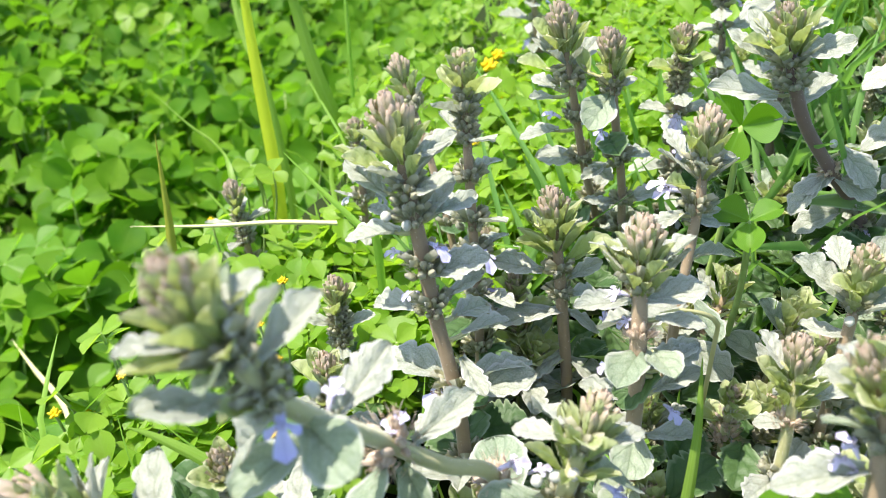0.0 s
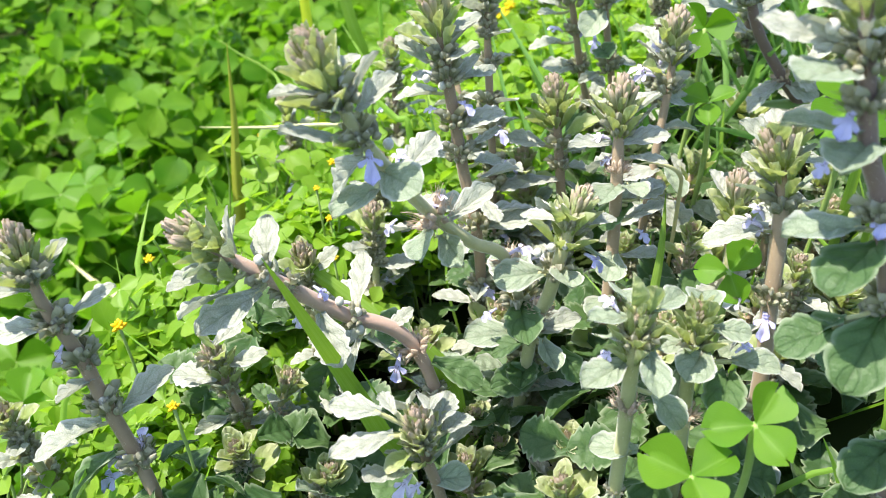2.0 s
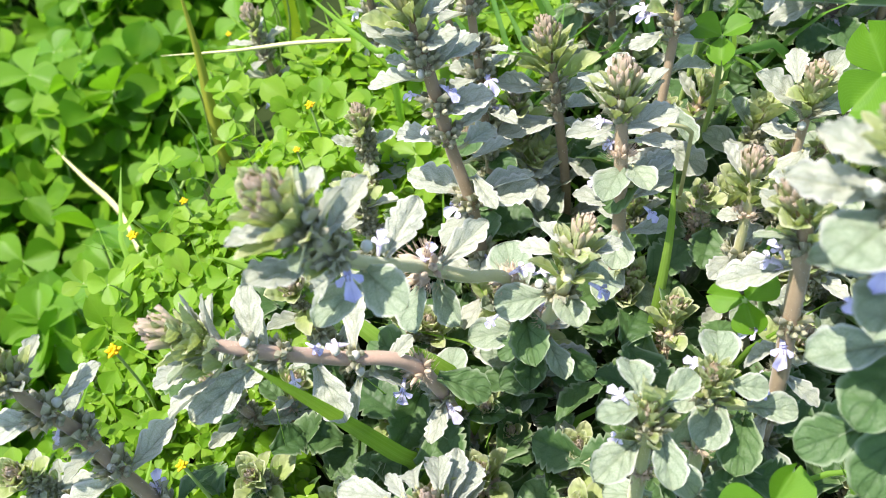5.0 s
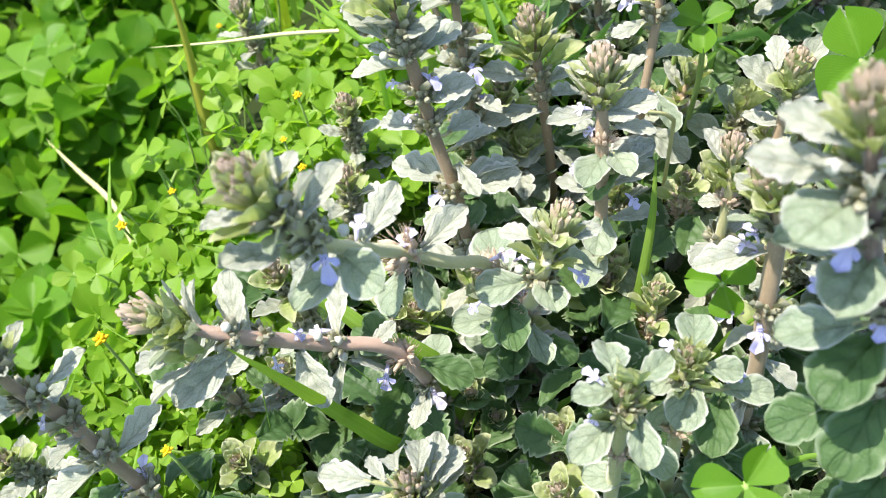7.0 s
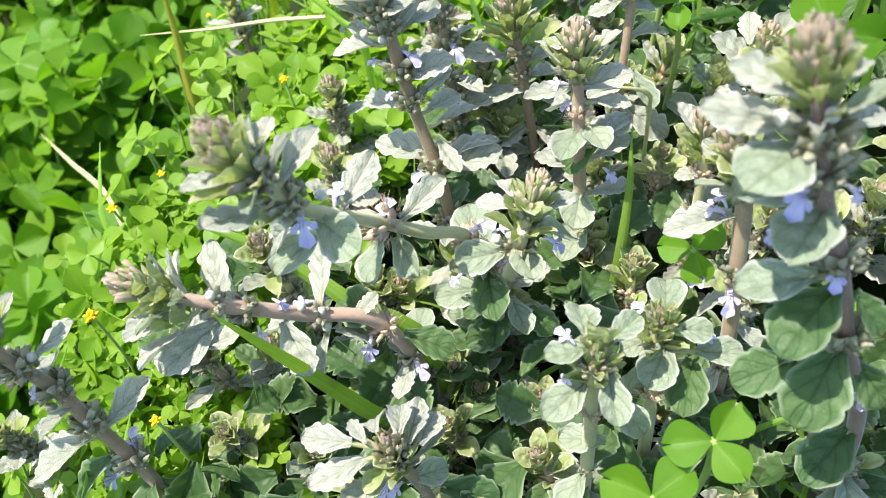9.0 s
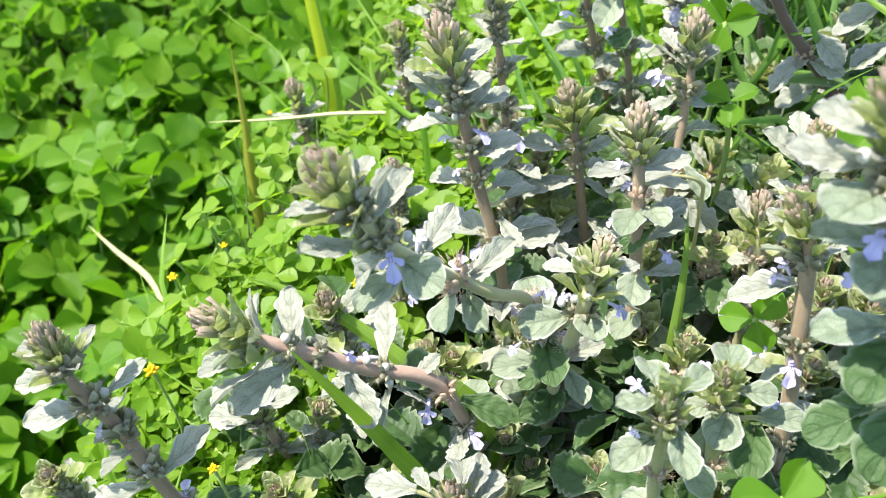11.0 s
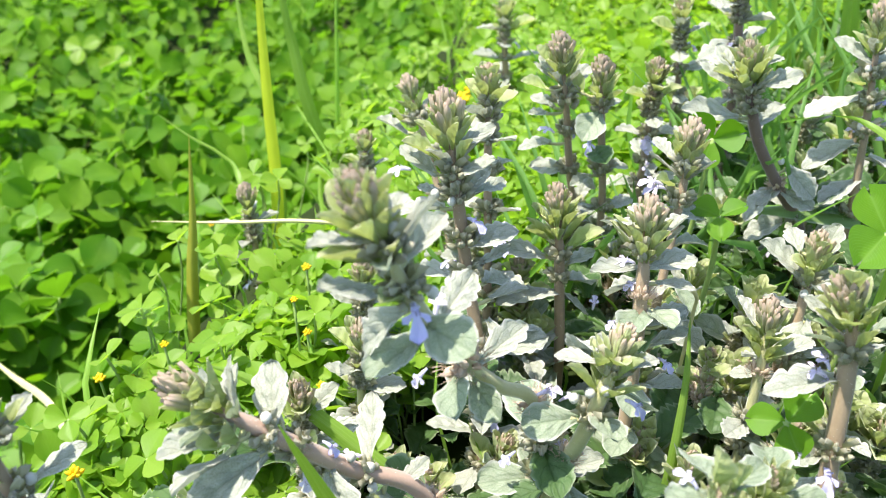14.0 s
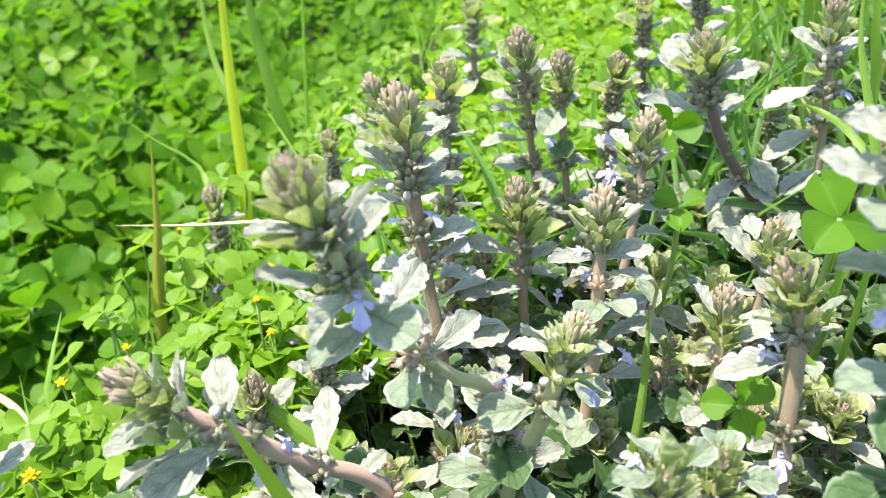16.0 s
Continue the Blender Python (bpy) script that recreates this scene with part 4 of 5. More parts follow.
bugle("dark-stemmed purplish bugle spike with large pale bracts", [(0.079, 0.199, 0.104), (0.084, 0.2, 0.087), (0.091, 0.202, 0.072), (0.103, 0.2055, 0.056), (0.118, 0.2095, 0.036)], 16, 0.0145, 0, (), 0.0085, STEM_DARK, 0.0021, gap=0.008, trim=0.0075, leaves=[("b", 78.0, 199.9, 89.4, 67.7, 204.2, 94.6), ("y", 78.4, 199.7, 91.9, 70.3, 197.9, 94.8), ("b", 82.4, 199.3, 96.0, 91.9, 202.8, 98.8), ("b", 83.1, 199.8, 89.7, 98.4, 200.9, 93.2), ("b", 77.0, 199.6, 94.2, 73.3, 206.0, 100.5), ("b", 82.2, 200.5, 79.7, 65.6, 202.9, 81.8), ("b", 86.7, 201.4, 72.7, 79.7, 206.3, 76.0), ("b", 103.8, 205.4, 62.9, 113.3, 199.9, 54.8), ("b", 88.1, 201.2, 76.6, 98.6, 208.8, 82.6), ("y", 79.7, 199.6, 94.6, 80.1, 196.1, 100.3), ("b", 104.8, 205.9, 55.7, 94.2, 202.5, 51.4), ("b", 103.6, 205.7, 54.8, 113.8, 199.4, 52.0), ("b", 101.8, 205.4, 53.9, 90.9, 198.5, 49.1)], blooms=[("d", 100.4, 202.8, 65.5, 100.4, 202.8, 65.5)], whorls=[(0.0165, 1.00, 0), (0.0236, 1.00, 0), (0.0541, 0.80, 1)], low=0.064)
bugle("tall bugle spike with white and blue flowers", [(0.0285, 0.2125, 0.0985), (0.034, 0.2145, 0.075), (0.040, 0.221, 0.050), (0.047, 0.229, 0.025)], 17, 0.0120, 60, (), 0.0095, trim=0.007, leaves=[("y", 26.5, 213.0, 89.6, 22.8, 215.9, 94.1), ("y", 29.4, 212.9, 91.4, 30.2, 210.1, 97.6), ("y", 28.8, 213.3, 86.4, 32.4, 210.1, 91.4), ("b", 27.6, 213.2, 87.1, 24.5, 218.4, 90.2), ("b", 34.0, 213.6, 82.3, 40.2, 219.3, 88.9), ("y", 27.6, 213.5, 81.2, 19.1, 215.3, 83.3), ("b", 30.2, 214.5, 75.1, 23.5, 219.4, 78.1), ("b", 29.1, 214.8, 73.2, 22.9, 217.7, 72.2), ("b", 31.7, 217.3, 62.5, 20.9, 216.0, 62.3), ("b", 38.7, 220.1, 53.1, 26.0, 218.4, 54.8), ("b", 40.6, 220.8, 50.4, 48.1, 216.7, 48.7)], blooms=[("p", 31.8, 216.2, 66.9, 26.7, 217.4, 68.4), ("f", 36.2, 215.7, 69.1, 38.3, 213.9, 66.3)], whorls=[(0.0205, 1.10, 0), (0.0323, 0.90, 0), (0.0487, 0.90, 0)], low=0.058)
bugle("slim bugle spike beside a taller one", [(0.041, 0.208, 0.0925), (0.045, 0.211, 0.070), (0.051, 0.216, 0.040)], 18, 0.0095, 10, (), 0.0085, leaves=[("y", 37.0, 209.7, 81.3, 34.6, 213.4, 87.2), ("y", 39.9, 209.3, 83.2, 43.3, 211.6, 87.5), ("b", 41.5, 210.1, 77.1, 49.9, 213.8, 80.0), ("r", 43.2, 210.1, 76.3, 36.6, 200.0, 72.2), ("o", 44.0, 212.2, 63.2, 44.3, 199.3, 65.5), ("b", 46.2, 213.3, 55.9, 56.9, 215.7, 58.0), ("b", 44.9, 213.7, 53.8, 37.6, 210.0, 51.5)], blooms=[("f", 41.5, 211.4, 67.7, 41.1, 205.9, 64.3)], whorls=[(0.0143, 0.80, 0), (0.0379, 0.90, 0)], low=0.048)
bugle("far bugle spike with white flowers", [(0.038, 0.3827, 0.066), (0.042, 0.386, 0.035), (0.0486, 0.393, 0.0)], 19, 0.0130, 0, ((3, 0, 1), (5, 190, 1), (7, 180, 1)), 0.008, STEM, 0.002)
bugle("far dark bugle spike in the sun", [(0.0901, 0.2866, 0.094), (0.093, 0.289, 0.076), (0.097, 0.292, 0.055)], 20, 0.0110, 0, ((3, 20, 1),), 0.0075, STEM_DARK)
bugle("far dark bugle spike behind another", [(0.0973, 0.2582, 0.113), (0.102, 0.261, 0.093), (0.1075, 0.2638, 0.066)], 21, 0.0110, 30, ((4, 0, 1), (5, 190, 1)), 0.009, STEM_DARK, 0.0019)
bugle("small bugle spike in the back of the patch", [(0.0653, 0.2293, 0.087), (0.067, 0.233, 0.07), (0.0698, 0.2383, 0.05)], 22, 0.0100, 0, ((4, -100, 1),), 0.008)
bugle("bugle spike with blue flowers and yellow-green bracts", [(0.1226, 0.2117, 0.1120), (0.1255, 0.210, 0.090), (0.128, 0.208, 0.070), (0.1305, 0.2067, 0.0455)], 23, 0.0112, 0, (), 0.0085, leaves=[("b", 122.9, 209.9, 84.8, 106.4, 208.9, 79.2), ("y", 123.8, 210.1, 88.3, 115.5, 206.3, 91.2), ("b", 123.9, 210.6, 95.2, 113.4, 215.5, 101.6), ("b", 125.7, 208.4, 70.0, 109.4, 207.1, 64.0), ("b", 131.7, 208.0, 76.5, 146.2, 207.9, 79.7), ("b", 125.7, 210.2, 94.5, 137.6, 216.9, 100.1), ("y", 124.1, 210.7, 97.8, 124.6, 208.0, 103.7), ("b", 129.9, 207.2, 58.6, 117.3, 204.9, 51.4), ("b", 130.6, 207.4, 66.3, 144.0, 202.7, 60.9)], blooms=[("f", 128.4, 209.1, 83.4, 136.2, 208.4, 83.9), ("f", 131.6, 207.6, 72.9, 140.5, 206.2, 72.4), ("p", 126.9, 208.4, 74.4, 122.2, 209.7, 75.6), ("d", 122.3, 208.5, 94.1, 122.3, 208.5, 94.1), ("d", 124.4, 206.8, 76.4, 124.4, 206.8, 76.4)], whorls=[(0.0195, 1.00, 0), (0.0292, 1.00, 0), (0.0387, 1.00, 0)], low=0.062)
# its lower leaves use the shade-coloured copy
bugle("tall bugle spike with broad soft downy leaves", [(0.0509, 0.0594, 0.1358), (0.0546, 0.0587, 0.1214), (0.0594, 0.0580, 0.1042), (0.0635, 0.0573, 0.0952), (0.0678, 0.0523, 0.0781), (0.0779, 0.0522, 0.0491)], 24, 0.0115, 20, (), 0.0085, STEM_DARK, 0.0018, gap=0.0092, broad=0.85, whorl=0.8, hang=38, full=True, shade_from=7, tuft=False, trim=0.006, leaves=[("b", 51.4, 59.0, 125.3, 43.1, 63.8, 127.5), ("b", 52.0, 58.8, 120.3, 38.8, 60.8, 122.5), ("b", 55.1, 58.9, 126.2, 61.1, 63.5, 126.5), ("b", 57.3, 58.6, 120.0, 65.4, 61.7, 119.0), ("r", 54.3, 58.5, 115.9, 43.8, 50.4, 120.6), ("r", 57.5, 58.0, 106.6, 45.7, 59.5, 108.2), ("r", 59.6, 58.1, 104.6, 50.9, 48.1, 107.2), ("r", 61.2, 55.9, 91.0, 48.4, 55.2, 90.7), ("o", 64.6, 55.2, 88.9, 53.2, 46.7, 88.0), ("o", 67.2, 52.1, 76.7, 58.8, 41.3, 70.9), ("o", 60.5, 51.8, 74.0, 50.2, 49.8, 72.5), ("o", 61.1, 51.8, 75.9, 54.4, 56.2, 68.3), ("o", 77.6, 52.1, 47.1, 66.7, 43.3, 47.6)] + [("o", 67.0, 54.7, 87.8, 71.9, 49.6, 82.9), ("o", 71.0, 51.9, 71.5, 77.2, 45.7, 65.5)], blooms=[("f", 55.5, 58.4, 110.3, 52.3, 52.6, 109.2), ("f", 53.9, 57.5, 102.8, 51.2, 55.1, 100.7), ("f", 63.9, 56.7, 93.1, 62.3, 51.7, 92.6), ("f", 73.1, 51.9, 66.2, 72.7, 46.4, 65.2), ("p", 61.3, 58.1, 108.9, 63.8, 56.1, 107.0), ("d", 48.7, 57.2, 123.3, 48.7, 57.2, 123.3), ("d", 55.1, 57.0, 123.2, 55.1, 57.0, 123.2)], whorls=[(0.0193, 1.00, 0), (0.0271, 1.00, 0), (0.0450, 0.90, 0), (0.0611, 0.90, 0)], low=0.102)
bugle("bugle spike leaning forward with blue lipped flower", [(-0.0290, 0.0745, 0.1135), (-0.0240, 0.0755, 0.1020), (-0.0185, 0.0790, 0.0905), (-0.0095, 0.0930, 0.0710), (-0.0000, 0.0990, 0.0593), (0.0094, 0.1040, 0.0502), (0.0154, 0.1090, 0.0202)], 25, 0.0132, -90, (), 0.0084, STEM_GREEN, 0.0016, broad=0.45, whorl=1.25, tuft=False, trim=0.0045, leaves=[("y", -26.9, 74.3, 105.7, -32.4, 79.9, 111.0), ("b", -27.4, 73.9, 104.5, -35.3, 71.4, 105.5), ("b", -24.7, 74.2, 95.7, -32.9, 68.4, 101.2), ("y", -21.1, 76.4, 93.3, -24.7, 70.6, 96.7), ("b", -24.6, 75.5, 105.5, -21.9, 83.2, 109.4), ("b", -21.2, 77.0, 99.9, -14.7, 84.6, 104.7), ("b", -14.2, 86.1, 82.6, -7.7, 96.5, 86.2), ("r", -17.5, 80.5, 86.5, -11.2, 70.9, 88.8), ("r", -16.9, 81.1, 83.6, -26.4, 73.6, 81.0), ("b", -20.1, 77.1, 91.0, -28.6, 80.5, 81.5), ("b", -4.6, 97.4, 66.0, 5.1, 103.5, 71.4), ("r", -9.0, 92.4, 66.5, -11.3, 81.4, 67.2), ("r", -6.0, 94.8, 63.6, -2.2, 84.3, 63.1)] + [("y", -23.8, 75.8, 104.1, -26.6, 72.8, 110.2)], blooms=[("p", -15.1, 84.5, 84.9, -14.1, 88.1, 88.2), ("f", -19.6, 77.8, 92.8, -18.3, 71.1, 90.5), ("p", -9.2, 93.1, 69.0, -6.1, 97.5, 73.1), ("d", -22.9, 74.6, 106.4, -22.9, 74.6, 106.4), ("d", -16.1, 80.8, 91.9, -16.1, 80.8, 91.9), ("p", 9.2, 103.7, 53.3, 14.8, 104.4, 55.1), ("p", 14.6, 104.8, 51.1, 18.7, 105.3, 52.4), ("p", -15.6, 88.1, 71.2, -18.0, 86.7, 68.5)], whorls=[(0.0550, 1.25, 1), (0.0117, 1.00, 0), (0.0197, 0.90, 0), (0.0814, 1.00, 1)], low=0.091)
bugle("short bugle rosette seen from above", [(-0.0105, 0.0570, 0.0480), (-0.0085, 0.0575, 0.036), (-0.004, 0.059, 0.015)], 26, 0.0105, 40, (), 0.0075, STEM, leaves=[("b", -6.4, 58.1, 43.2, -3.9, 69.2, 41.0), ("b", -7.9, 57.8, 47.5, -7.8, 68.0, 41.8), ("b", -4.5, 58.8, 41.0, -0.8, 69.3, 37.2), ("b", -4.6, 59.0, 36.4, 0.9, 64.0, 37.5), ("b", -11.9, 57.9, 48.8, -13.9, 67.3, 41.5), ("b", -14.0, 56.6, 47.7, -17.5, 61.5, 48.6), ("b", -16.8, 56.7, 47.9, -27.1, 59.3, 48.2), ("b", -14.4, 55.9, 42.7, -26.4, 51.3, 42.9), ("y", -10.8, 56.7, 38.0, -15.6, 51.1, 37.0), ("r", -7.5, 57.8, 28.4, 1.0, 60.2, 27.8), ("y", -9.5, 57.2, 38.3, -13.3, 53.3, 44.2), ("o", -1.5, 60.1, 18.7, 11.6, 57.3, 15.7), ("b", -12.6, 55.9, 32.7, -19.4, 48.9, 39.1)], blooms=[("p", -11.2, 56.4, 31.7, -14.0, 51.0, 30.8), ("p", -9.0, 57.2, 28.8, -11.6, 53.5, 29.5)], whorls=[(0.0085, 0.80, 0)], low=0.039)
bugle("small bugle tuft in the medick", [(-0.0270, 0.1773, 0.041), (-0.0265, 0.177, 0.028), (-0.026, 0.176, 0.005)], 27, 0.0092, 0, ((4, -20, 1),), 0.0075, STEM_GREEN)
bugle("small bugle tuft with upright bracts", [(-0.0265, 0.152, 0.037), (-0.0265, 0.152, 0.024), (-0.026, 0.151, 0.002)], 28, 0.0100, 60, (), 0.008, STEM_GREEN)
bugle("lone bugle spike among the medick", [(-0.0693, 0.2502, 0.0275), (-0.066, 0.248, 0.005), (-0.063, 0.246, -0.02)], 29, 0.0092, 0, ((5, 180, 1),), 0.0085)
bugle("far small bugle spike in the medick", [(-0.0276, 0.2467, 0.0530), (-0.026, 0.246, 0.035), (-0.025, 0.245, 0.0)], 30, 0.0082, 0, ((4, 180, 1), (4, 0, 1)), 0.0065)
bugle("low bugle tuft in the shade", [(0.023, 0.0792, 0.019), (0.0235, 0.080, 0.008), (0.024, 0.081, -0.008)], 31, 0.0105, 30, (), 0.006, STEM_GREEN)
bugle("small bugle tuft behind a leaning spike", [(-0.0397, 0.1091, 0.0507), (-0.0387, 0.1121, 0.0377), (-0.0367, 0.1151, 0.0167)], 32, 0.009, 104, (), 0.0075, STEM_GREEN, 0.0012, tuft=False)
bugle("low yellow-green bugle rosette in the medick", [(-0.0539, 0.0803, 0.0161), (-0.0529, 0.0833, 0.0031), (-0.0509, 0.0863, -0.0179)], 33, 0.0085, 141, (), 0.005, STEM_GREEN, 0.0012, young=7, limit=6)
bugle("small yellow-green bugle tuft behind a spike", [(0.0176, 0.1754, 0.0444), (0.0186, 0.1784, 0.0314), (0.0206, 0.1814, 0.0104)], 34, 0.009, 178, (), 0.007, STEM_GREEN, 0.0012, young=7)
bugle("faded bugle tuft with cream dry calyces", [(-0.0220, 0.0978, 0.0096), (-0.0210, 0.1008, -0.0034), (-0.0190, 0.1038, -0.0244)], 35, 0.007, 35, (), 0.0045, STEM_GREEN, 0.0012, dry=(2, 3, 4), young=5, limit=7, shade_from=5, whorl=1.05)
bugle("faded bugle tuft with cream dry calyces", [(0.0028, 0.0964, 0.0131), (0.0038, 0.0994, 0.0001), (0.0058, 0.1024, -0.0209)], 36, 0.007, 72, (), 0.0045, STEM_GREEN, 0.0012, dry=(2, 3, 4), young=5, limit=7, shade_from=5, whorl=1.05)
bugle("faded bugle tuft with cream dry calyces", [(0.0086, 0.0927, 0.0068), (0.0096, 0.0957, -0.0062), (0.0116, 0.0987, -0.0272)], 37, 0.007, 109, (), 0.0045, STEM_GREEN, 0.0012, dry=(2, 3, 4), young=5, limit=7, shade_from=5, whorl=1.05)
bugle("faded bugle tuft with cream dry calyces", [(0.0229, 0.0799, 0.0217), (0.0239, 0.0829, 0.0087), (0.0259, 0.0859, -0.0123)], 38, 0.007, 146, (), 0.0045, STEM_GREEN, 0.0012, dry=(2, 3, 4), young=5, limit=7, shade_from=5, whorl=1.05)
bugle("faded bugle tuft with cream dry calyces", [(0.0604, 0.1351, 0.0447), (0.0614, 0.1381, 0.0317), (0.0634, 0.1411, 0.0107)], 39, 0.007, 3, (), 0.0045, STEM_GREEN, 0.0012, dry=(2, 3, 4), young=5, limit=7, shade_from=5, whorl=1.05)
bugle("faded bugle tuft with cream dry calyces", [(0.0496, 0.0793, 0.0232), (0.0506, 0.0823, 0.0102), (0.0526, 0.0853, -0.0108)], 40, 0.007, 40, (), 0.0045, STEM_GREEN, 0.0012, dry=(2, 3, 4), young=5, limit=7, shade_from=5, whorl=1.05)
bugle("low bugle shoot at the edge of the patch", [(-0.1049, 0.0786, 0.0269), (-0.1039, 0.0816, 0.0139), (-0.1019, 0.0846, -0.0071)], 42, 0.0085, 114, (), 0.006, STEM_GREEN, 0.0012, young=4)

# smaller plants that fill the patch between the spikes
FILL = [(-0.045, 0.108, 0.020), (-0.030, 0.075, 0.022), (0.000, 0.080, 0.020), (0.010, 0.125, 0.030), (0.050, 0.110, 0.040), (0.075, 0.095, 0.045),
        (0.090, 0.115, 0.050), (-0.010, 0.120, 0.025),
        (0.064, 0.052, 0.022), (0.085, 0.072, 0.026), (0.005, 0.055, 0.025), (0.155, 0.215, 0.075), (0.140, 0.260, 0.075),
        (0.110, 0.310, 0.060), (0.160, 0.310, 0.075), (0.075, 0.330, 0.040), (0.120, 0.130, 0.055), (0.020, 0.065, 0.030), (-0.060, 0.070, 0.010), (0.185, 0.270, 0.085), (0.045, 0.145, 0.040)]
rng = random.Random(12)
for n in range(26):
    y = rng.uniform(0.105, 0.23)
    x = rng.uniform(-0.02, 0.12) + 0.25 * (y - 0.12)
    FILL.append((x, y, ground_z(x, y) + rng.uniform(0.038, 0.058)))
for n in range(26):
    y = rng.uniform(0.22, 0.42)
    x = crest(y) + 0.10 + 0.5 * (y - 0.13) + rng.uniform(0.0, 0.16)
    FILL.append((x, y, ground_z(x, y) + rng.uniform(0.040, 0.066)))
# the first 21 turn to the shade-coloured leaves sooner
for n, (x, y, z) in enumerate(FILL):
    r = random.Random(200 + n)
    bugle("low grey-green bugle shoot between taller spikes", [(x, y, z - 0.007), (x + r.uniform(-0.004, 0.004), y + r.uniform(-0.002, 0.004), z - 0.024), (x + r.uniform(-0.006, 0.006), y + 0.004, z - 0.045)], 300 + n,
          r.uniform(0.0085, 0.0125), r.uniform(0, 180), ((r.randint(3, 5), r.uniform(0, 360), r.random() < 0.5),) if r.random() < 0.6 else (), r.uniform(0.005, 0.007), r.choice((STEM, STEM_GREEN)), 0.0013,
          broad=0.3, dry=(2, 3) if r.random() < 0.35 else (), fuzz=False, shade_from=4 if n < 21 else 7)


# ---- sheets of small leaves, joined ----
def scatter(name, template, mats, mat, label, category):
    """One mesh out of many copies of a leaf template at the given matrices."""
    tv = np.array([tuple(v) for v in template[0]] , dtype=np.float64)
    tf = np.array(template[1], dtype=np.int64)
    tu = np.array(template[2], dtype=np.float32)
    n, k = len(mats), len(tv)
    ms = np.array([[list(r) for r in m] for m in mats])
    vs = np.einsum("nij,kj->nki", ms[:, :3, :3], tv) + ms[:, None, :3, 3]
    fs = (tf[None] + (np.arange(n) * k)[:, None, None]).reshape(-1, tf.shape[1])
    me = bpy.data.meshes.new(name)
    me.from_pydata(vs.reshape(-1, 3), [], fs)
    me.materials.append(mat)
    layer = me.uv_layers.new(name="UVMap")
    idx = np.empty(len(me.loops), dtype=np.int32)
    me.loops.foreach_get("vertex_index", idx)
    layer.data.foreach_set("uv", np.tile(tu, (n, 1))[idx].ravel())
    me.polygons.foreach_set("use_smooth", np.ones(len(me.polygons), dtype=bool))
    me.update()
    return tagged(new(name, me), label, category, "", "stuff")


def leaflet(rows, cols, width, fold, droop, notch=0.08, thick=0.0):
    def outline(v):
        return math.sin(math.pi * min(1.0, v ** 1.12 * 0.97 + 0.02)) ** 0.75 * (0.75 + 0.5 * v) + 0.01
    vs, fs, us = leaf_sheet(rows, cols, width, outline, lambda u, v: fold * abs(u) * outline(v) * width - droop * v * v, thick)
    vs = [Vector((p.x, p.y * (1 - notch * v ** 6 * math.exp(-((u - 0.5) / 0.2) ** 2)), p.z)) for p, (u, v) in zip(vs, us)]
    return vs, fs, us


def toward(normal, spin, at, size):
    """A pose whose z is normal, turned by spin about it."""
    z = Vector(normal).normalized()
    x = z.cross(Vector((math.sin(spin), math.cos(spin), 0.05))).normalized()
    y = z.cross(x)
    return basis(x, y, z, at, (size, size, size))


def trefoil(rng, at, normal, size, spin, spread=0.35):
    """The three leaflet poses of one leaf."""
    out = []
    n = Vector(normal).normalized()
    x = n.cross(Vector((math.sin(spin), math.cos(spin), 0.03))).normalized()
    y = n.cross(x)
    for k in range(3):
        a = 2 * math.pi * k / 3 + rng.uniform(-0.15, 0.15)
        d = x * math.cos(a) + y * math.sin(a)
        lift = rng.uniform(-0.15, spread)
        yy = (d * math.cos(lift) + n * math.sin(lift)).normalized()
        zz = (n * math.cos(lift) - d * math.sin(lift)).normalized()
        roll = Matrix.Rotation(rng.uniform(-0.3, 0.3), 3, yy)
        zz = roll @ zz
        s = size * rng.uniform(0.88, 1.1)
        out.append(basis(yy.cross(zz), yy, zz, Vector(at) + d * size * 0.04, (s, s, s)))
    return out


rng = random.Random(5)
near_leaves, far_leaves, stalks = [], [], []
count = 0
while count < 8000:
    # denser close by
    r = 0.22 + 1.9 * rng.random() ** 1.35
    a = rng.uniform(-1.05, 0.75)
    x, y = r * math.sin(a), r * math.cos(a)
    d = crest(y) - x
    lumps = 0.5 + 0.5 * noise.noise((x * 11, y * 11, 4.0))
    if d < 0.050 + 0.035 * noise.noise((x * 8, y * 8, 2.0)) or y < 0.05 or rng.random() > 0.25 + 1.1 * lumps:
        continue
    count += 1
    # low and small on the slope of the bank, tall and lush out in the hollow
    lush = smooth(0.06, 0.16, d)
    z = ground_z(x, y) + 0.008 + 0.12 * rng.random() ** 0.6 * (0.06 + 1.2 * lumps) * (0.22 + 0.78 * lush)
    normal = (rng.gauss(-0.20, 0.75), rng.gauss(-0.32, 0.75), 1.0)
    size = rng.uniform(0.014, 0.026) * (0.45 + 0.58 * lush)
    (near_leaves if r < 0.8 else far_leaves).extend(trefoil(rng, (x, y, z), normal, size, rng.uniform(0, 6.28)))
    if r < 0.8:
        stalks.append(((x, y, z), (x + rng.uniform(-0.02, 0.02), y + rng.uniform(-0.02, 0.02), ground_z(x, y) - 0.002)))
random.Random(3).shuffle(near_leaves)
scatter("folded_clover_meadow", leaflet(6, 4, 0.46, 0.75, 0.05, 0.16), near_leaves[::3], CLOVER, "folded green clover leaves of the sunlit meadow", "clover")
near_leaves = near_leaves[1::3] + near_leaves[2::3]
scatter("clover_meadow", leaflet(6, 4, 0.44, 0.25, 0.16, 0.16), near_leaves, CLOVER, "dense green clover leaves of a sunlit meadow", "clover")
scatter("far_clover_meadow", leaflet(4, 2, 0.40, 0.35, 0.10), far_leaves, CLOVER, "dense clover leaves farther out in the meadow", "clover")


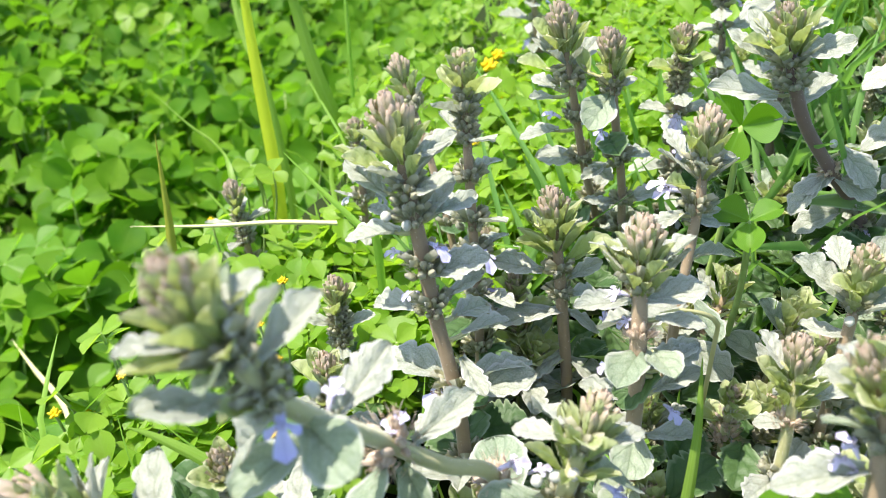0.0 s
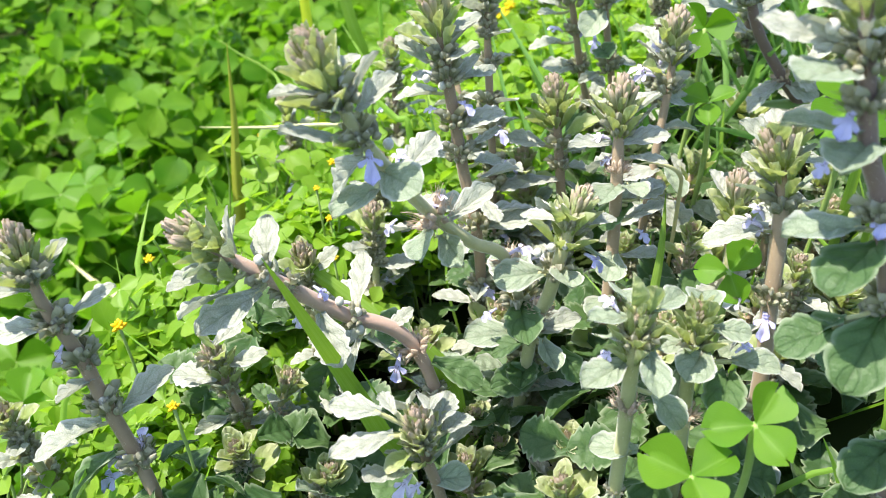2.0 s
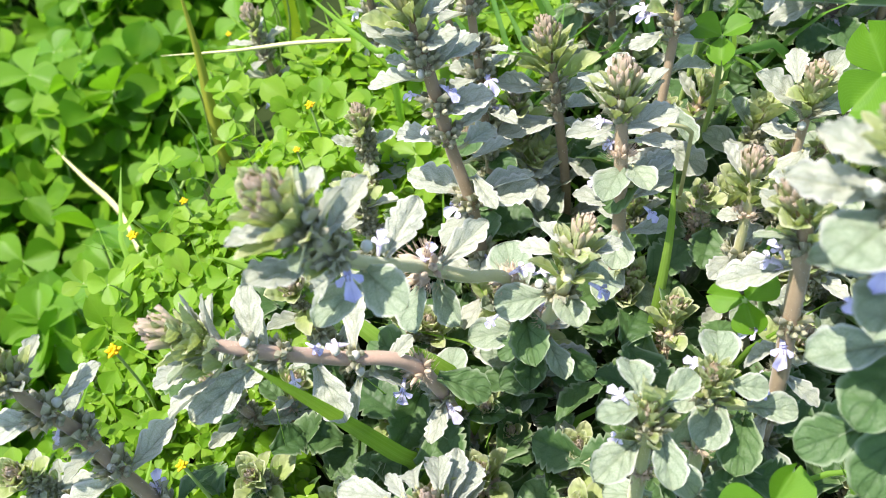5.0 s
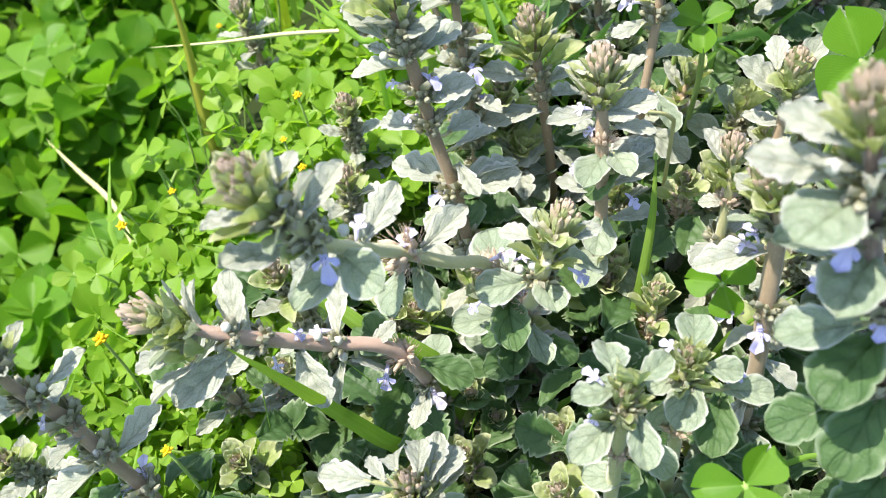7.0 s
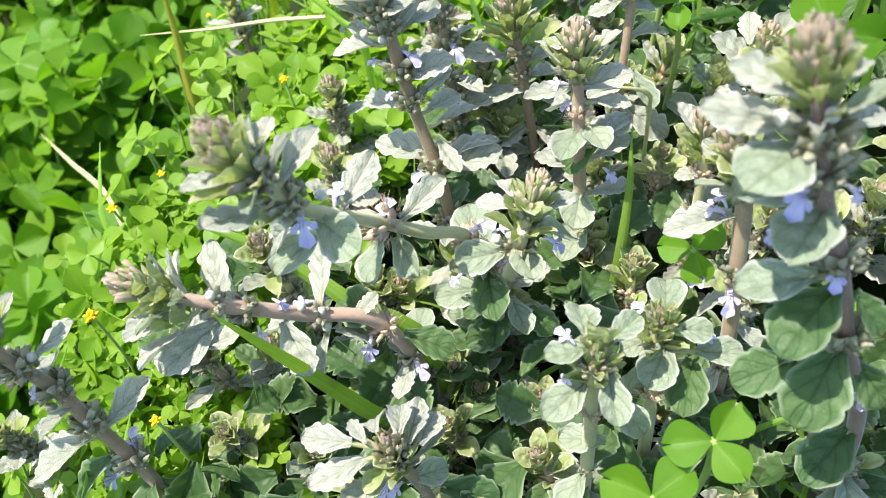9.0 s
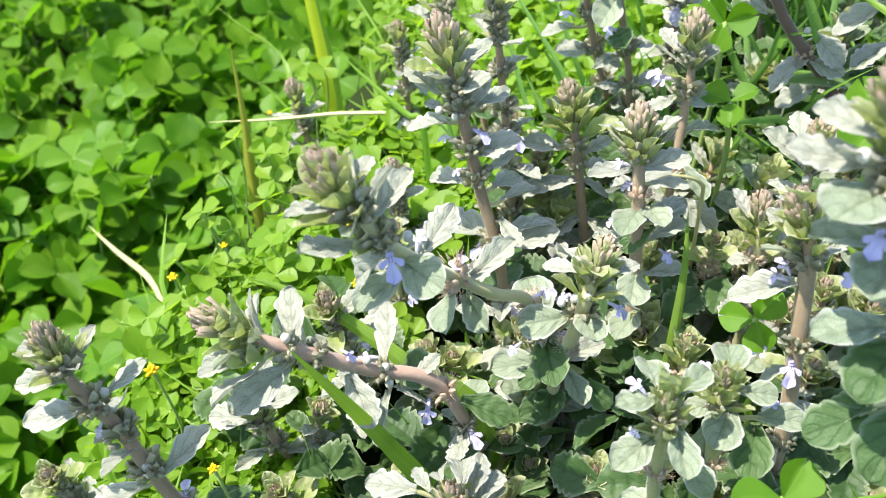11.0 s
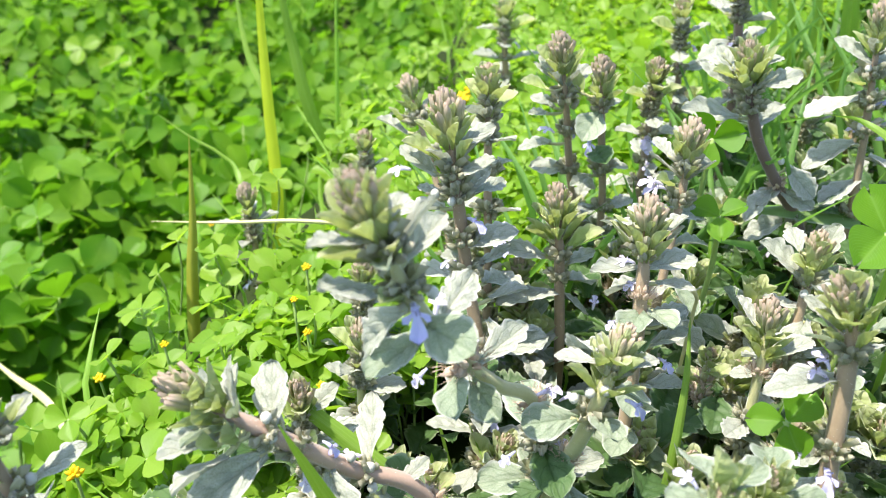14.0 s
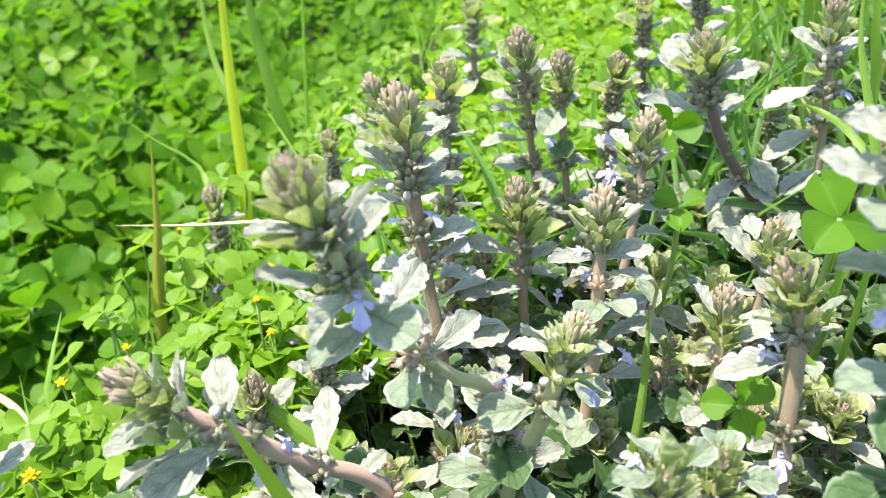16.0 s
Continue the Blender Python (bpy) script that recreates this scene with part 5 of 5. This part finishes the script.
def stalk_sheet(name, ends, radius, mat, label, category):
    bits = []
    for a, b in ends:
        a, b = Vector(a), Vector(b)
        mid = (a + b) / 2 + Vector((0, 0, 0.004))
        bits.append(tube(curve_points((a, mid, b), 4), lambda s: radius, 4))
    v, f, u = join(bits)
    return tagged(new(name, mesh_of(name, v, f, mat, u)), label, category, "", "stuff")


rng = random.Random(15)
outer = []
for n in range(9000):
    r, a = 0.35 + 2.3 * rng.random() ** 0.7, rng.uniform(0, 2 * math.pi)
    x, y = r * math.sin(a), r * math.cos(a)
    inside = -1.05 < math.atan2(x, y) < 0.75 and r < 2.12
    patch = crest(y) - 0.05 < x < 0.45 and -0.05 < y < 0.9
    if inside and crest(y) - x > 0.05 or patch or (abs(x) < 0.25 and -0.4 < y < 0.1):
        continue
    z = ground_z(x, y) + 0.01 + 0.06 * rng.random()
    outer.extend(trefoil(rng, (x, y, z), (rng.gauss(-0.2, 0.5), rng.gauss(-0.1, 0.5), 1.0), rng.uniform(0.018, 0.030), rng.uniform(0, 6.28)))
scatter("outer_clover_meadow", leaflet(3, 2, 0.42, 0.35, 0.10), outer, CLOVER, "clover leaves of the meadow all around", "clover")
stalk_sheet("clover_stalks", stalks, 0.0007, PETIOLE, "thin pale green clover leaf stalks", "clover")

# medick: small bright leaves over the crest of the bank
rng = random.Random(6)
small, medick_stalks, count = [], [], 0
while count < 12500:
    y = 0.03 + 0.75 * rng.random() ** 1.5
    x = crest(y) + rng.uniform(-0.06, 0.12 + 0.36 * y)
    d = crest(y) - x
    edge = 0.004 + 0.050 * noise.noise((x * 13, y * 13, 8.0))
    if d > edge:
        continue
    if -d > 0.05 + 0.62 * max(0.0, y - 0.13):
        continue
    count += 1
    z = ground_z(x, y) + 0.004 + (0.010 + 0.020 * smooth(0.10, 0.19, y)) * rng.random() ** 0.6
    normal = (rng.gauss(-0.1, 0.65), rng.gauss(-0.1, 0.65), 1.0)
    small.extend(trefoil(rng, (x, y, z), normal, (rng.uniform(0.0085, 0.0115) if rng.random() < 0.10 else rng.uniform(0.0032, 0.0070)) * (0.72 if y < 0.13 else 1.0), rng.uniform(0, 6.28)))
    if rng.random() < 0.5:
        medick_stalks.append(((x, y, z), (x + rng.uniform(-0.012, 0.012), y + rng.uniform(-0.012, 0.012), ground_z(x, y) - 0.002)))
scatter("medick_carpet", leaflet(5, 4, 0.42, 0.32, 0.10, 0.16), small, MEDICK, "bright yellow-green small medick leaves carpeting the bank", "medick")
stalk_sheet("medick_stalks", medick_stalks, 0.00045, PETIOLE, "thread-thin green medick stalks", "medick")

# basal leaves of the bugle patch, coloured dark for the shade under the spikes
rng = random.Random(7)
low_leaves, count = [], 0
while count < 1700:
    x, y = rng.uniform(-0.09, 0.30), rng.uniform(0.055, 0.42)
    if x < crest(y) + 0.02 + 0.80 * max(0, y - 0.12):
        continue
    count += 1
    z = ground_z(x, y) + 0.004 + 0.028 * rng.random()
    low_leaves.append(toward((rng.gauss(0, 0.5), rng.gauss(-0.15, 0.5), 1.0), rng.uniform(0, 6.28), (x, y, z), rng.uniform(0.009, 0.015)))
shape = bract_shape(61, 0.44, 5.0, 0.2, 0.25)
scatter("bugle_leaf_carpet", shape, low_leaves, BASAL_SHADED, "toothed leaves under the spikes, coloured dark for shade", "bugle leaves")


# ---- grass ----
def blade_shape(pts, width, n=14, fold=0.35, tail=0.85, turn=0.0, twist=0.0):
    """A blade whose flat side looks along -y when turn is 0, twisting on its way by that angle."""
    way = curve_points(pts, n)
    fr = frames(way)
    vs, us, fs = [], [], []
    for i, p in enumerate(way):
        t = fr[i][0]
        s = i / (n - 1)
        a = t.cross(Vector((0, 1, 0.02))).normalized()
        a = Matrix.Rotation(turn + twist * s, 3, t) @ a
        b = a.cross(t)
        w = width * (1 - max(0.0, (s - (1 - tail)) / tail) ** 2.2) * 0.5 + 0.00008
        for j in (-1, -0.5, 0, 0.5, 1):
            vs.append(p + a * (w * j) + b * (w * fold * abs(j)))
            us.append(((j + 1) / 2, s))
    k = 5
    for i in range(n - 1):
        for j in range(k - 1):
            fs.append((i * k + j, i * k + j + 1, (i + 1) * k + j + 1, (i + 1) * k + j))
    return vs, fs, us


def grass_blade(label, pts, width, mat=BLADE, fold=0.35, name="grass_blade", turn=0.3, twist=0.0, lying=False):
    """One blade; pts from foot to tip. A foot that hangs clear of the ground is carried down to it,
    unless the blade lies on the leaves."""
    p = [Vector(q) for q in pts]
    gz = ground_z(p[0].x, p[0].y)
    if p[0].z > gz and not lying:
        d = (p[0] - p[1])
        k = min(1.0, (p[0].z - gz) / max(1e-4, abs(d.z))) * 0.4
        foot = Vector((p[0].x + d.x * k, p[0].y + d.y * k, 0))
        foot.z = ground_z(foot.x, foot.y) - 0.003
        p.insert(0, foot)
    base = p[0].copy()
    v, f, u = blade_shape([q - base for q in p], width, 22, fold, 0.85, turn, twist)
    ob = new(name, mesh_of(name, v, f, mat, u))
    ob.location = base
    return tagged(ob, label, "grass", "grass blades")


grass_blade("bright yellow-green upright grass blade", [(-0.0606, 0.2810, -0.030), (-0.0616, 0.2826, -0.0142), (-0.0618, 0.2848, 0.0105), (-0.0647, 0.2881, 0.0472), (-0.0672, 0.2919, 0.0847), (-0.0683, 0.2906, 0.13)], 0.0052, BLADE_YELLOW, 0.35, "grass_blade", -0.5, 0.9)
grass_blade("dark green upright grass blade", [(-0.043, 0.358, -0.012), (-0.0539, 0.358, 0.0201), (-0.0606, 0.3615, 0.0458), (-0.0653, 0.363, 0.0682), (-0.0700, 0.3679, 0.12)], 0.0062)
grass_blade("thin pale grass stalk", [(-0.0395, 0.361, -0.005), (-0.0407, 0.3657, 0.0371), (-0.0418, 0.3711, 0.0673), (-0.0425, 0.3784, 0.12)], 0.0020, GRASS, 0.9)
grass_blade("thin grass blade curving beside a yellow one", [(-0.062, 0.308, 0.0), (-0.068, 0.3125, 0.0385), (-0.0755, 0.3211, 0.0523), (-0.0809, 0.3328, 0.0724), (-0.0824, 0.3408, 0.0980)], 0.0030)
grass_blade("thin pale grass blade bending over the clover", [(-0.066, 0.250, -0.01), (-0.0738, 0.2692, 0.0212), (-0.0849, 0.2924, 0.0215), (-0.1005, 0.3159, 0.0183), (-0.1238, 0.3517, 0.0155)], 0.0022)
grass_blade("pale dry grass stalk lying level", [(-0.0330, 0.2322, 0.0236), (-0.0524, 0.2334, 0.0232), (-0.0736, 0.2347, 0.0211), (-0.0997, 0.2371, 0.0195)], 0.0014, STRAW, 0.9, "dry_stalk", lying=True)
grass_blade("olive-brown upright grass stalk", [(-0.085, 0.224, -0.012), (-0.0845, 0.226, 0.0088), (-0.0835, 0.2275, 0.0262), (-0.0830, 0.2288, 0.0560)], 0.0042, OLIVE, 0.5, "dry_stalk")
grass_blade("straw-coloured dead grass blade over the clover", [(-0.142, 0.240, -0.083), (-0.163, 0.277, -0.094), (-0.198, 0.323, -0.115), (-0.2335, 0.3695, -0.133)], 0.0040, STRAW, 0.15, "dry_stalk", 0.9, lying=True)
grass_blade("bright green grass blade arching through the bugle", [(-0.0140, 0.086, 0.0000), (-0.0187, 0.083, 0.0135), (-0.0255, 0.079, 0.034), (-0.0335, 0.0755, 0.055), (-0.0400, 0.0728, 0.0715)], 0.0052)
grass_blade("broad grass blade lying behind a bugle stem", [(-0.004, 0.098, 0.020), (-0.0197, 0.102, 0.0315), (-0.027, 0.106, 0.036), (-0.0400, 0.112, 0.043), (-0.0525, 0.117, 0.0465), (-0.0600, 0.120, 0.047)], 0.0048)
grass_blade("dark green grass blade among the spikes", [(0.045, 0.108, 0.010), (0.0465, 0.112, 0.025), (0.0495, 0.122, 0.042), (0.0505, 0.131, 0.055)], 0.0040)
for a, b, w in (((0.1639, 0.3567, 0.0467), (0.1535, 0.353, 0.0920), 0.0045), ((0.172, 0.3546, 0.0448), (0.1604, 0.3549, 0.1000), 0.0050), ((0.1718, 0.3363, 0.0533), (0.1643, 0.3352, 0.108), 0.0050),
                ((0.1756, 0.3163, 0.0596), (0.1638, 0.3158, 0.115), 0.0060), ((0.1911, 0.3358, 0.0568), (0.1777, 0.3352, 0.110), 0.0050), ((0.205, 0.330, 0.06), (0.200, 0.328, 0.115), 0.0045), ((0.150, 0.345, 0.05), (0.146, 0.340, 0.085), 0.0035)):
    a, b = Vector(a), Vector(b)
    grass_blade("green upright grass blade at the back of the patch", [a, a * 0.6 + b * 0.4 + Vector((0.002, 0, 0)), b, b + (b - a) * 0.4 + Vector((-0.004, 0, 0))], w)
grass_blade("green grass blade beside the flowering bugle", [(0.1001, 0.1362, 0.0806), (0.1001, 0.1362, 0.0906), (0.098, 0.1432, 0.103), (0.096, 0.1509, 0.1165), (0.0965, 0.1584, 0.135)], 0.0035)
grass_blade("green grass blade beside the flowering bugle", [(0.1249, 0.1815, 0.0852), (0.1176, 0.1803, 0.1123), (0.1125, 0.1763, 0.1305)], 0.0042)
grass_blade("thin green grass blade arching over", [(0.1075, 0.138, 0.070), (0.1052, 0.1443, 0.0858), (0.1015, 0.154, 0.092), (0.0958, 0.1613, 0.0946), (0.0937, 0.1721, 0.0919)], 0.0026)
grass_blade("fine pale grass tip among the spikes", [(0.060, 0.150, 0.040), (0.0575, 0.146, 0.052), (0.050, 0.1445, 0.056), (0.045, 0.145, 0.055)], 0.0012, STRAW)

grass_blade("long pale-topped green leaf lying level among the spikes", [(0.1341, 0.2052, 0.0452), (0.1214, 0.2057, 0.0465), (0.1071, 0.2060, 0.0474), (0.0943, 0.2054, 0.0469)], 0.0062, LONG_LEAF, 0.5, "long_leaf", 1.0, 0.0, lying=True)
grass_blade("thin pale grass blade leaning behind the tall spike", [(-0.0179, 0.2015, 0.0350), (-0.0231, 0.2040, 0.0402), (-0.0335, 0.2094, 0.0483), (-0.0438, 0.2153, 0.0568)], 0.0022, GRASS, 0.5)

rng = random.Random(8)
bits = []
for n in range(1100):
    y = rng.uniform(0.04, 0.75)
    x = crest(y) + rng.uniform(-0.02, 0.42)
    foot = Vector((x, y, ground_z(x, y) - 0.002))
    lean = Vector((rng.gauss(0, 0.35), rng.gauss(0, 0.35), 1)) * rng.uniform(0.018, 0.048)
    tip = foot + lean + Vector((rng.gauss(0, 0.010), rng.gauss(0, 0.010), -0.004))
    bits.append(blade_shape([foot, foot + lean * 0.55, tip], rng.uniform(0.0009, 0.0022), 6, 0.35, 0.85, rng.uniform(-1.2, 1.2)))
v, f, u = join(bits)
tagged(new("fine_grass", mesh_of("fine_grass", v, f, GRASS, u)), "thin green grass blades growing through the patch", "grass", "", "stuff")

rng = random.Random(18)
bits = []
while len(bits) < 3600:
    y = 0.20 + 0.9 * rng.random() ** 1.2
    x = crest(y) + 0.05 + 0.55 * max(0.0, y - 0.13) + rng.uniform(-0.02, 0.50)
    foot = Vector((x, y, ground_z(x, y) - 0.002))
    lean = Vector((rng.gauss(-0.05, 0.28), rng.gauss(0, 0.28), 1)) * rng.uniform(0.030, 0.085)
    tip = foot + lean + Vector((rng.gauss(0, 0.016), rng.gauss(0, 0.016), -0.006))
    bits.append(blade_shape([foot, foot + lean * 0.55, tip], rng.uniform(0.0016, 0.0038), 6, 0.35, 0.85, rng.uniform(-1.2, 1.2)))
v, f, u = join(bits)
tagged(new("meadow_grass", mesh_of("meadow_grass", v, f, GRASS_DEEP, u)), "dense blue-green grass behind the bugle patch", "grass", "", "stuff")

# tall blades standing behind the patch
for foot, middle, tip, width in (
        ((0.157, 0.343, 0.031), (0.159, 0.362, 0.055), (0.154, 0.391, 0.095), 0.0050),
        ((0.201, 0.413, 0.001), (0.204, 0.437, 0.035), (0.201, 0.468, 0.078), 0.0031),
        ((0.220, 0.428, -0.008), (0.218, 0.456, 0.030), (0.223, 0.487, 0.076), 0.0035),
        ((0.217, 0.406, -0.000), (0.215, 0.433, 0.037), (0.210, 0.468, 0.087), 0.0044),
        ((0.186, 0.350, 0.030), (0.188, 0.369, 0.055), (0.195, 0.401, 0.103), 0.0041),
        ((0.238, 0.425, -0.007), (0.239, 0.452, 0.032), (0.245, 0.486, 0.084), 0.0038),
        ((0.212, 0.376, 0.019), (0.217, 0.397, 0.048), (0.223, 0.424, 0.086), 0.0029),
        ((0.212, 0.358, 0.024), (0.214, 0.380, 0.053), (0.212, 0.414, 0.104), 0.0033),
        ((0.213, 0.350, 0.029), (0.214, 0.370, 0.056), (0.213, 0.402, 0.102), 0.0036),
        ((0.263, 0.428, 0.005), (0.269, 0.449, 0.035), (0.265, 0.487, 0.090), 0.0043),
        ((0.230, 0.362, 0.023), (0.234, 0.384, 0.052), (0.229, 0.417, 0.099), 0.0050),
):
    grass_blade("tall blue-green grass blade behind the bugle patch", [foot, middle, tip], width)


# ---- single clover leaves close by ----
NEAR_LEAFLETS = [mesh_of("leaflet", *leaflet(9, 6, w, fo, dr, no)[:2], CLOVER_NEAR, leaflet(9, 6, w, fo, dr, no)[2]) for w, fo, dr, no in ((0.46, 0.45, 0.10, 0.26), (0.50, 0.65, 0.05, 0.30), (0.44, 0.35, 0.18, 0.20))]
YELLOW_LEAFLETS = [mesh_of("leaflet", *leaflet(9, 6, 0.44, 0.22, 0.10, 0.10)[:2], CLOVER_YELLOW, leaflet(9, 6, 0.44, 0.22, 0.10, 0.10)[2])]
SMALL_LEAFLETS = [mesh_of("small_leaflet", *leaflet(5, 4, w, fo, dr, no)[:2], MEDICK_NEAR, leaflet(5, 4, w, fo, dr, no)[2]) for w, fo, dr, no in ((0.42, 0.25, 0.10, 0.05), (0.46, 0.40, 0.04, 0.05))]


def clover(label, at, normal, size, spin, foot, seed, meshes=None, name="clover_leaf", group="clover leaves"):
    rng = random.Random(seed)
    foot = Vector((foot[0], foot[1], ground_z(foot[0], foot[1]) - 0.002))
    at = Vector(at)
    thing = tagged(new(name), label, "clover" if name == "clover_leaf" else "medick", group)
    thing.location, thing.empty_display_size = foot, 0.01
    top = at - foot
    way = curve_points([top, top * 0.6 + Vector((0.002, 0.0, 0.004)), Vector((0, 0, 0))], 12)
    r = 0.0008 if name == "clover_leaf" else 0.0004
    v, f, u = tube(way, lambda s: r, 6)
    part("stalk", mesh_of("stalk", v, f, PETIOLE, u), thing)
    for m in trefoil(rng, top, normal, size, spin):
        part("leaflet", rng.choice(meshes or NEAR_LEAFLETS), thing, m)
    return thing


clover("broad bright green clover leaf in front of the bugle", (0.0375, 0.0405, 0.0500), (-0.1, -0.45, 1.0), 0.0086, 0.4, (0.040, 0.046), 71)
clover("bright green clover leaf standing on edge", (0.0495, 0.0480, 0.0550), (-0.2, -0.55, 0.8), 0.0086, 2.2, (0.050, 0.055), 72)
clover("heart-shaped clover leaf among bugle stems", (0.0545, 0.0880, 0.0600), (-0.35, -0.55, 0.6), 0.0078, 2.6, (0.053, 0.097), 73)
clover("broad clover leaf beside the bugle tuft", (0.0900, 0.1290, 0.0800), (-0.1, -0.75, 0.6), 0.0125, 1.2, (0.092, 0.14), 74)
clover("shaded clover leaf among bugle spikes", (0.0679, 0.1820, 0.0800), (-0.3, -0.9, 0.25), 0.0082, 0.6, (0.066, 0.19), 75)
clover("light green clover leaf between spikes", (0.0685, 0.1668, 0.0640), (-0.2, -0.35, 0.9), 0.0080, 2.9, (0.07, 0.175), 76)
clover("yellowing clover leaf in the meadow", (-0.3362, 0.9271, -0.1378), (-0.1, -0.6, 0.7), 0.020, 0.5, (-0.336, 0.94), 77, YELLOW_LEAFLETS)
clover("yellowing clover leaf in the meadow", (-0.2994, 0.9178, -0.1463), (-0.1, -0.6, 0.7), 0.020, 1.5, (-0.30, 0.93), 78, YELLOW_LEAFLETS)
rng = random.Random(9)
done = 0
while done < 90:
    y = rng.uniform(0.16, 0.62)
    x = crest(y) - rng.uniform(0.12, 0.30)
    done += 1
    z = ground_z(x, y) + rng.uniform(0.06, 0.125)
    clover("green trefoil clover leaf at the meadow's edge", (x, y, z), (rng.gauss(-0.15, 0.4), rng.gauss(-0.35, 0.4), 1.0), rng.uniform(0.014, 0.021), rng.uniform(0, 6.28), (x + rng.uniform(-0.015, 0.015), y + rng.uniform(-0.015, 0.015)), 400 + done)
for n in range(110):
    y = rng.uniform(0.06, 0.40)
    x = crest(y) + rng.uniform(-0.03, 0.08)
    z = ground_z(x, y) + rng.uniform(0.028, 0.044) * (0.5 + 0.5 * smooth(0.10, 0.19, y))
    clover("small yellow-green medick leaf on the bank", (x, y, z), (rng.gauss(-0.1, 0.45), rng.gauss(-0.15, 0.45), 1.0), rng.uniform(0.0055, 0.0080) * (0.75 if y < 0.13 else 1.0), rng.uniform(0, 6.28), (x + rng.uniform(-0.006, 0.006), y + rng.uniform(-0.006, 0.006)), 600 + n, SMALL_LEAFLETS, "medick_leaf", "medick leaves")


# ---- yellow medick flowers ----
def yellow_head(seed):
    rng = random.Random(seed)
    bits = []
    for k in range(9):
        az = k * 2.4
        bits.append(pod(rng.uniform(0.7, 1.0), 0.26, 0.25 + 0.11 * k, az, (0.12 * math.cos(az), 0.12 * math.sin(az), 0), False))
    v, f, u = join(bits)
    return mesh_of("flower_head", v, f, YELLOW, u)


YELLOW_HEADS = [yellow_head(81), yellow_head(82)]
for n, (x, y, z, s) in enumerate(((-0.0439, 0.1958, 0.0271, 1.0), (-0.0901, 0.1633, 0.0075, 1.0), (-0.0887, 0.1118, 0.0229, 1.3), (-0.0814, 0.1677, 0.0175, 0.8), (-0.0638, 0.0756, 0.0300, 0.9), (-0.0459, 0.1729, 0.030, 0.7),
                                   (-0.0362, 0.1364, 0.0287, 0.9), (-0.0989, 0.1638, -0.004, 1.1), (-0.042, 0.1707, 0.0205, 0.9), (-0.0883, 0.2845, -0.0068, 0.8), (-0.0513, 0.2223, 0.0138, 0.9), (0.012, 0.30, 0.018, 1.1), (0.025, 0.34, 0.02, 1.1), (0.044, 0.42, 0.022, 1.3), (0.050, 0.031, 0.045, 1.2), (0.0204, 0.3746, 0.0191, 2.6), (0.0254, 0.3867, 0.0198, 2.2))):
    gz = ground_z(x, y) - 0.002
    z = max(z, gz + 0.03)
    thing = tagged(new("medick_flower"), "small yellow medick flower head on a thread stalk", "flower", "medick flowers")
    thing.location, thing.empty_display_size = (x, y, gz), 0.01
    v, f, u = tube(curve_points([(0, 0, z - gz), (0.002, 0, (z - gz) * 0.5), (0, 0, 0)], 8), lambda t: 0.0004, 6)
    part("stalk", mesh_of("stalk", v, f, PETIOLE, u), thing)
    r = 0.0019 * s
    part("flower_head", YELLOW_HEADS[n % 2], thing, Matrix.Translation((0, 0, z - gz)) @ Matrix.Rotation(0.4, 4, "X") @ Matrix.Diagonal((r, r, r, 1)))
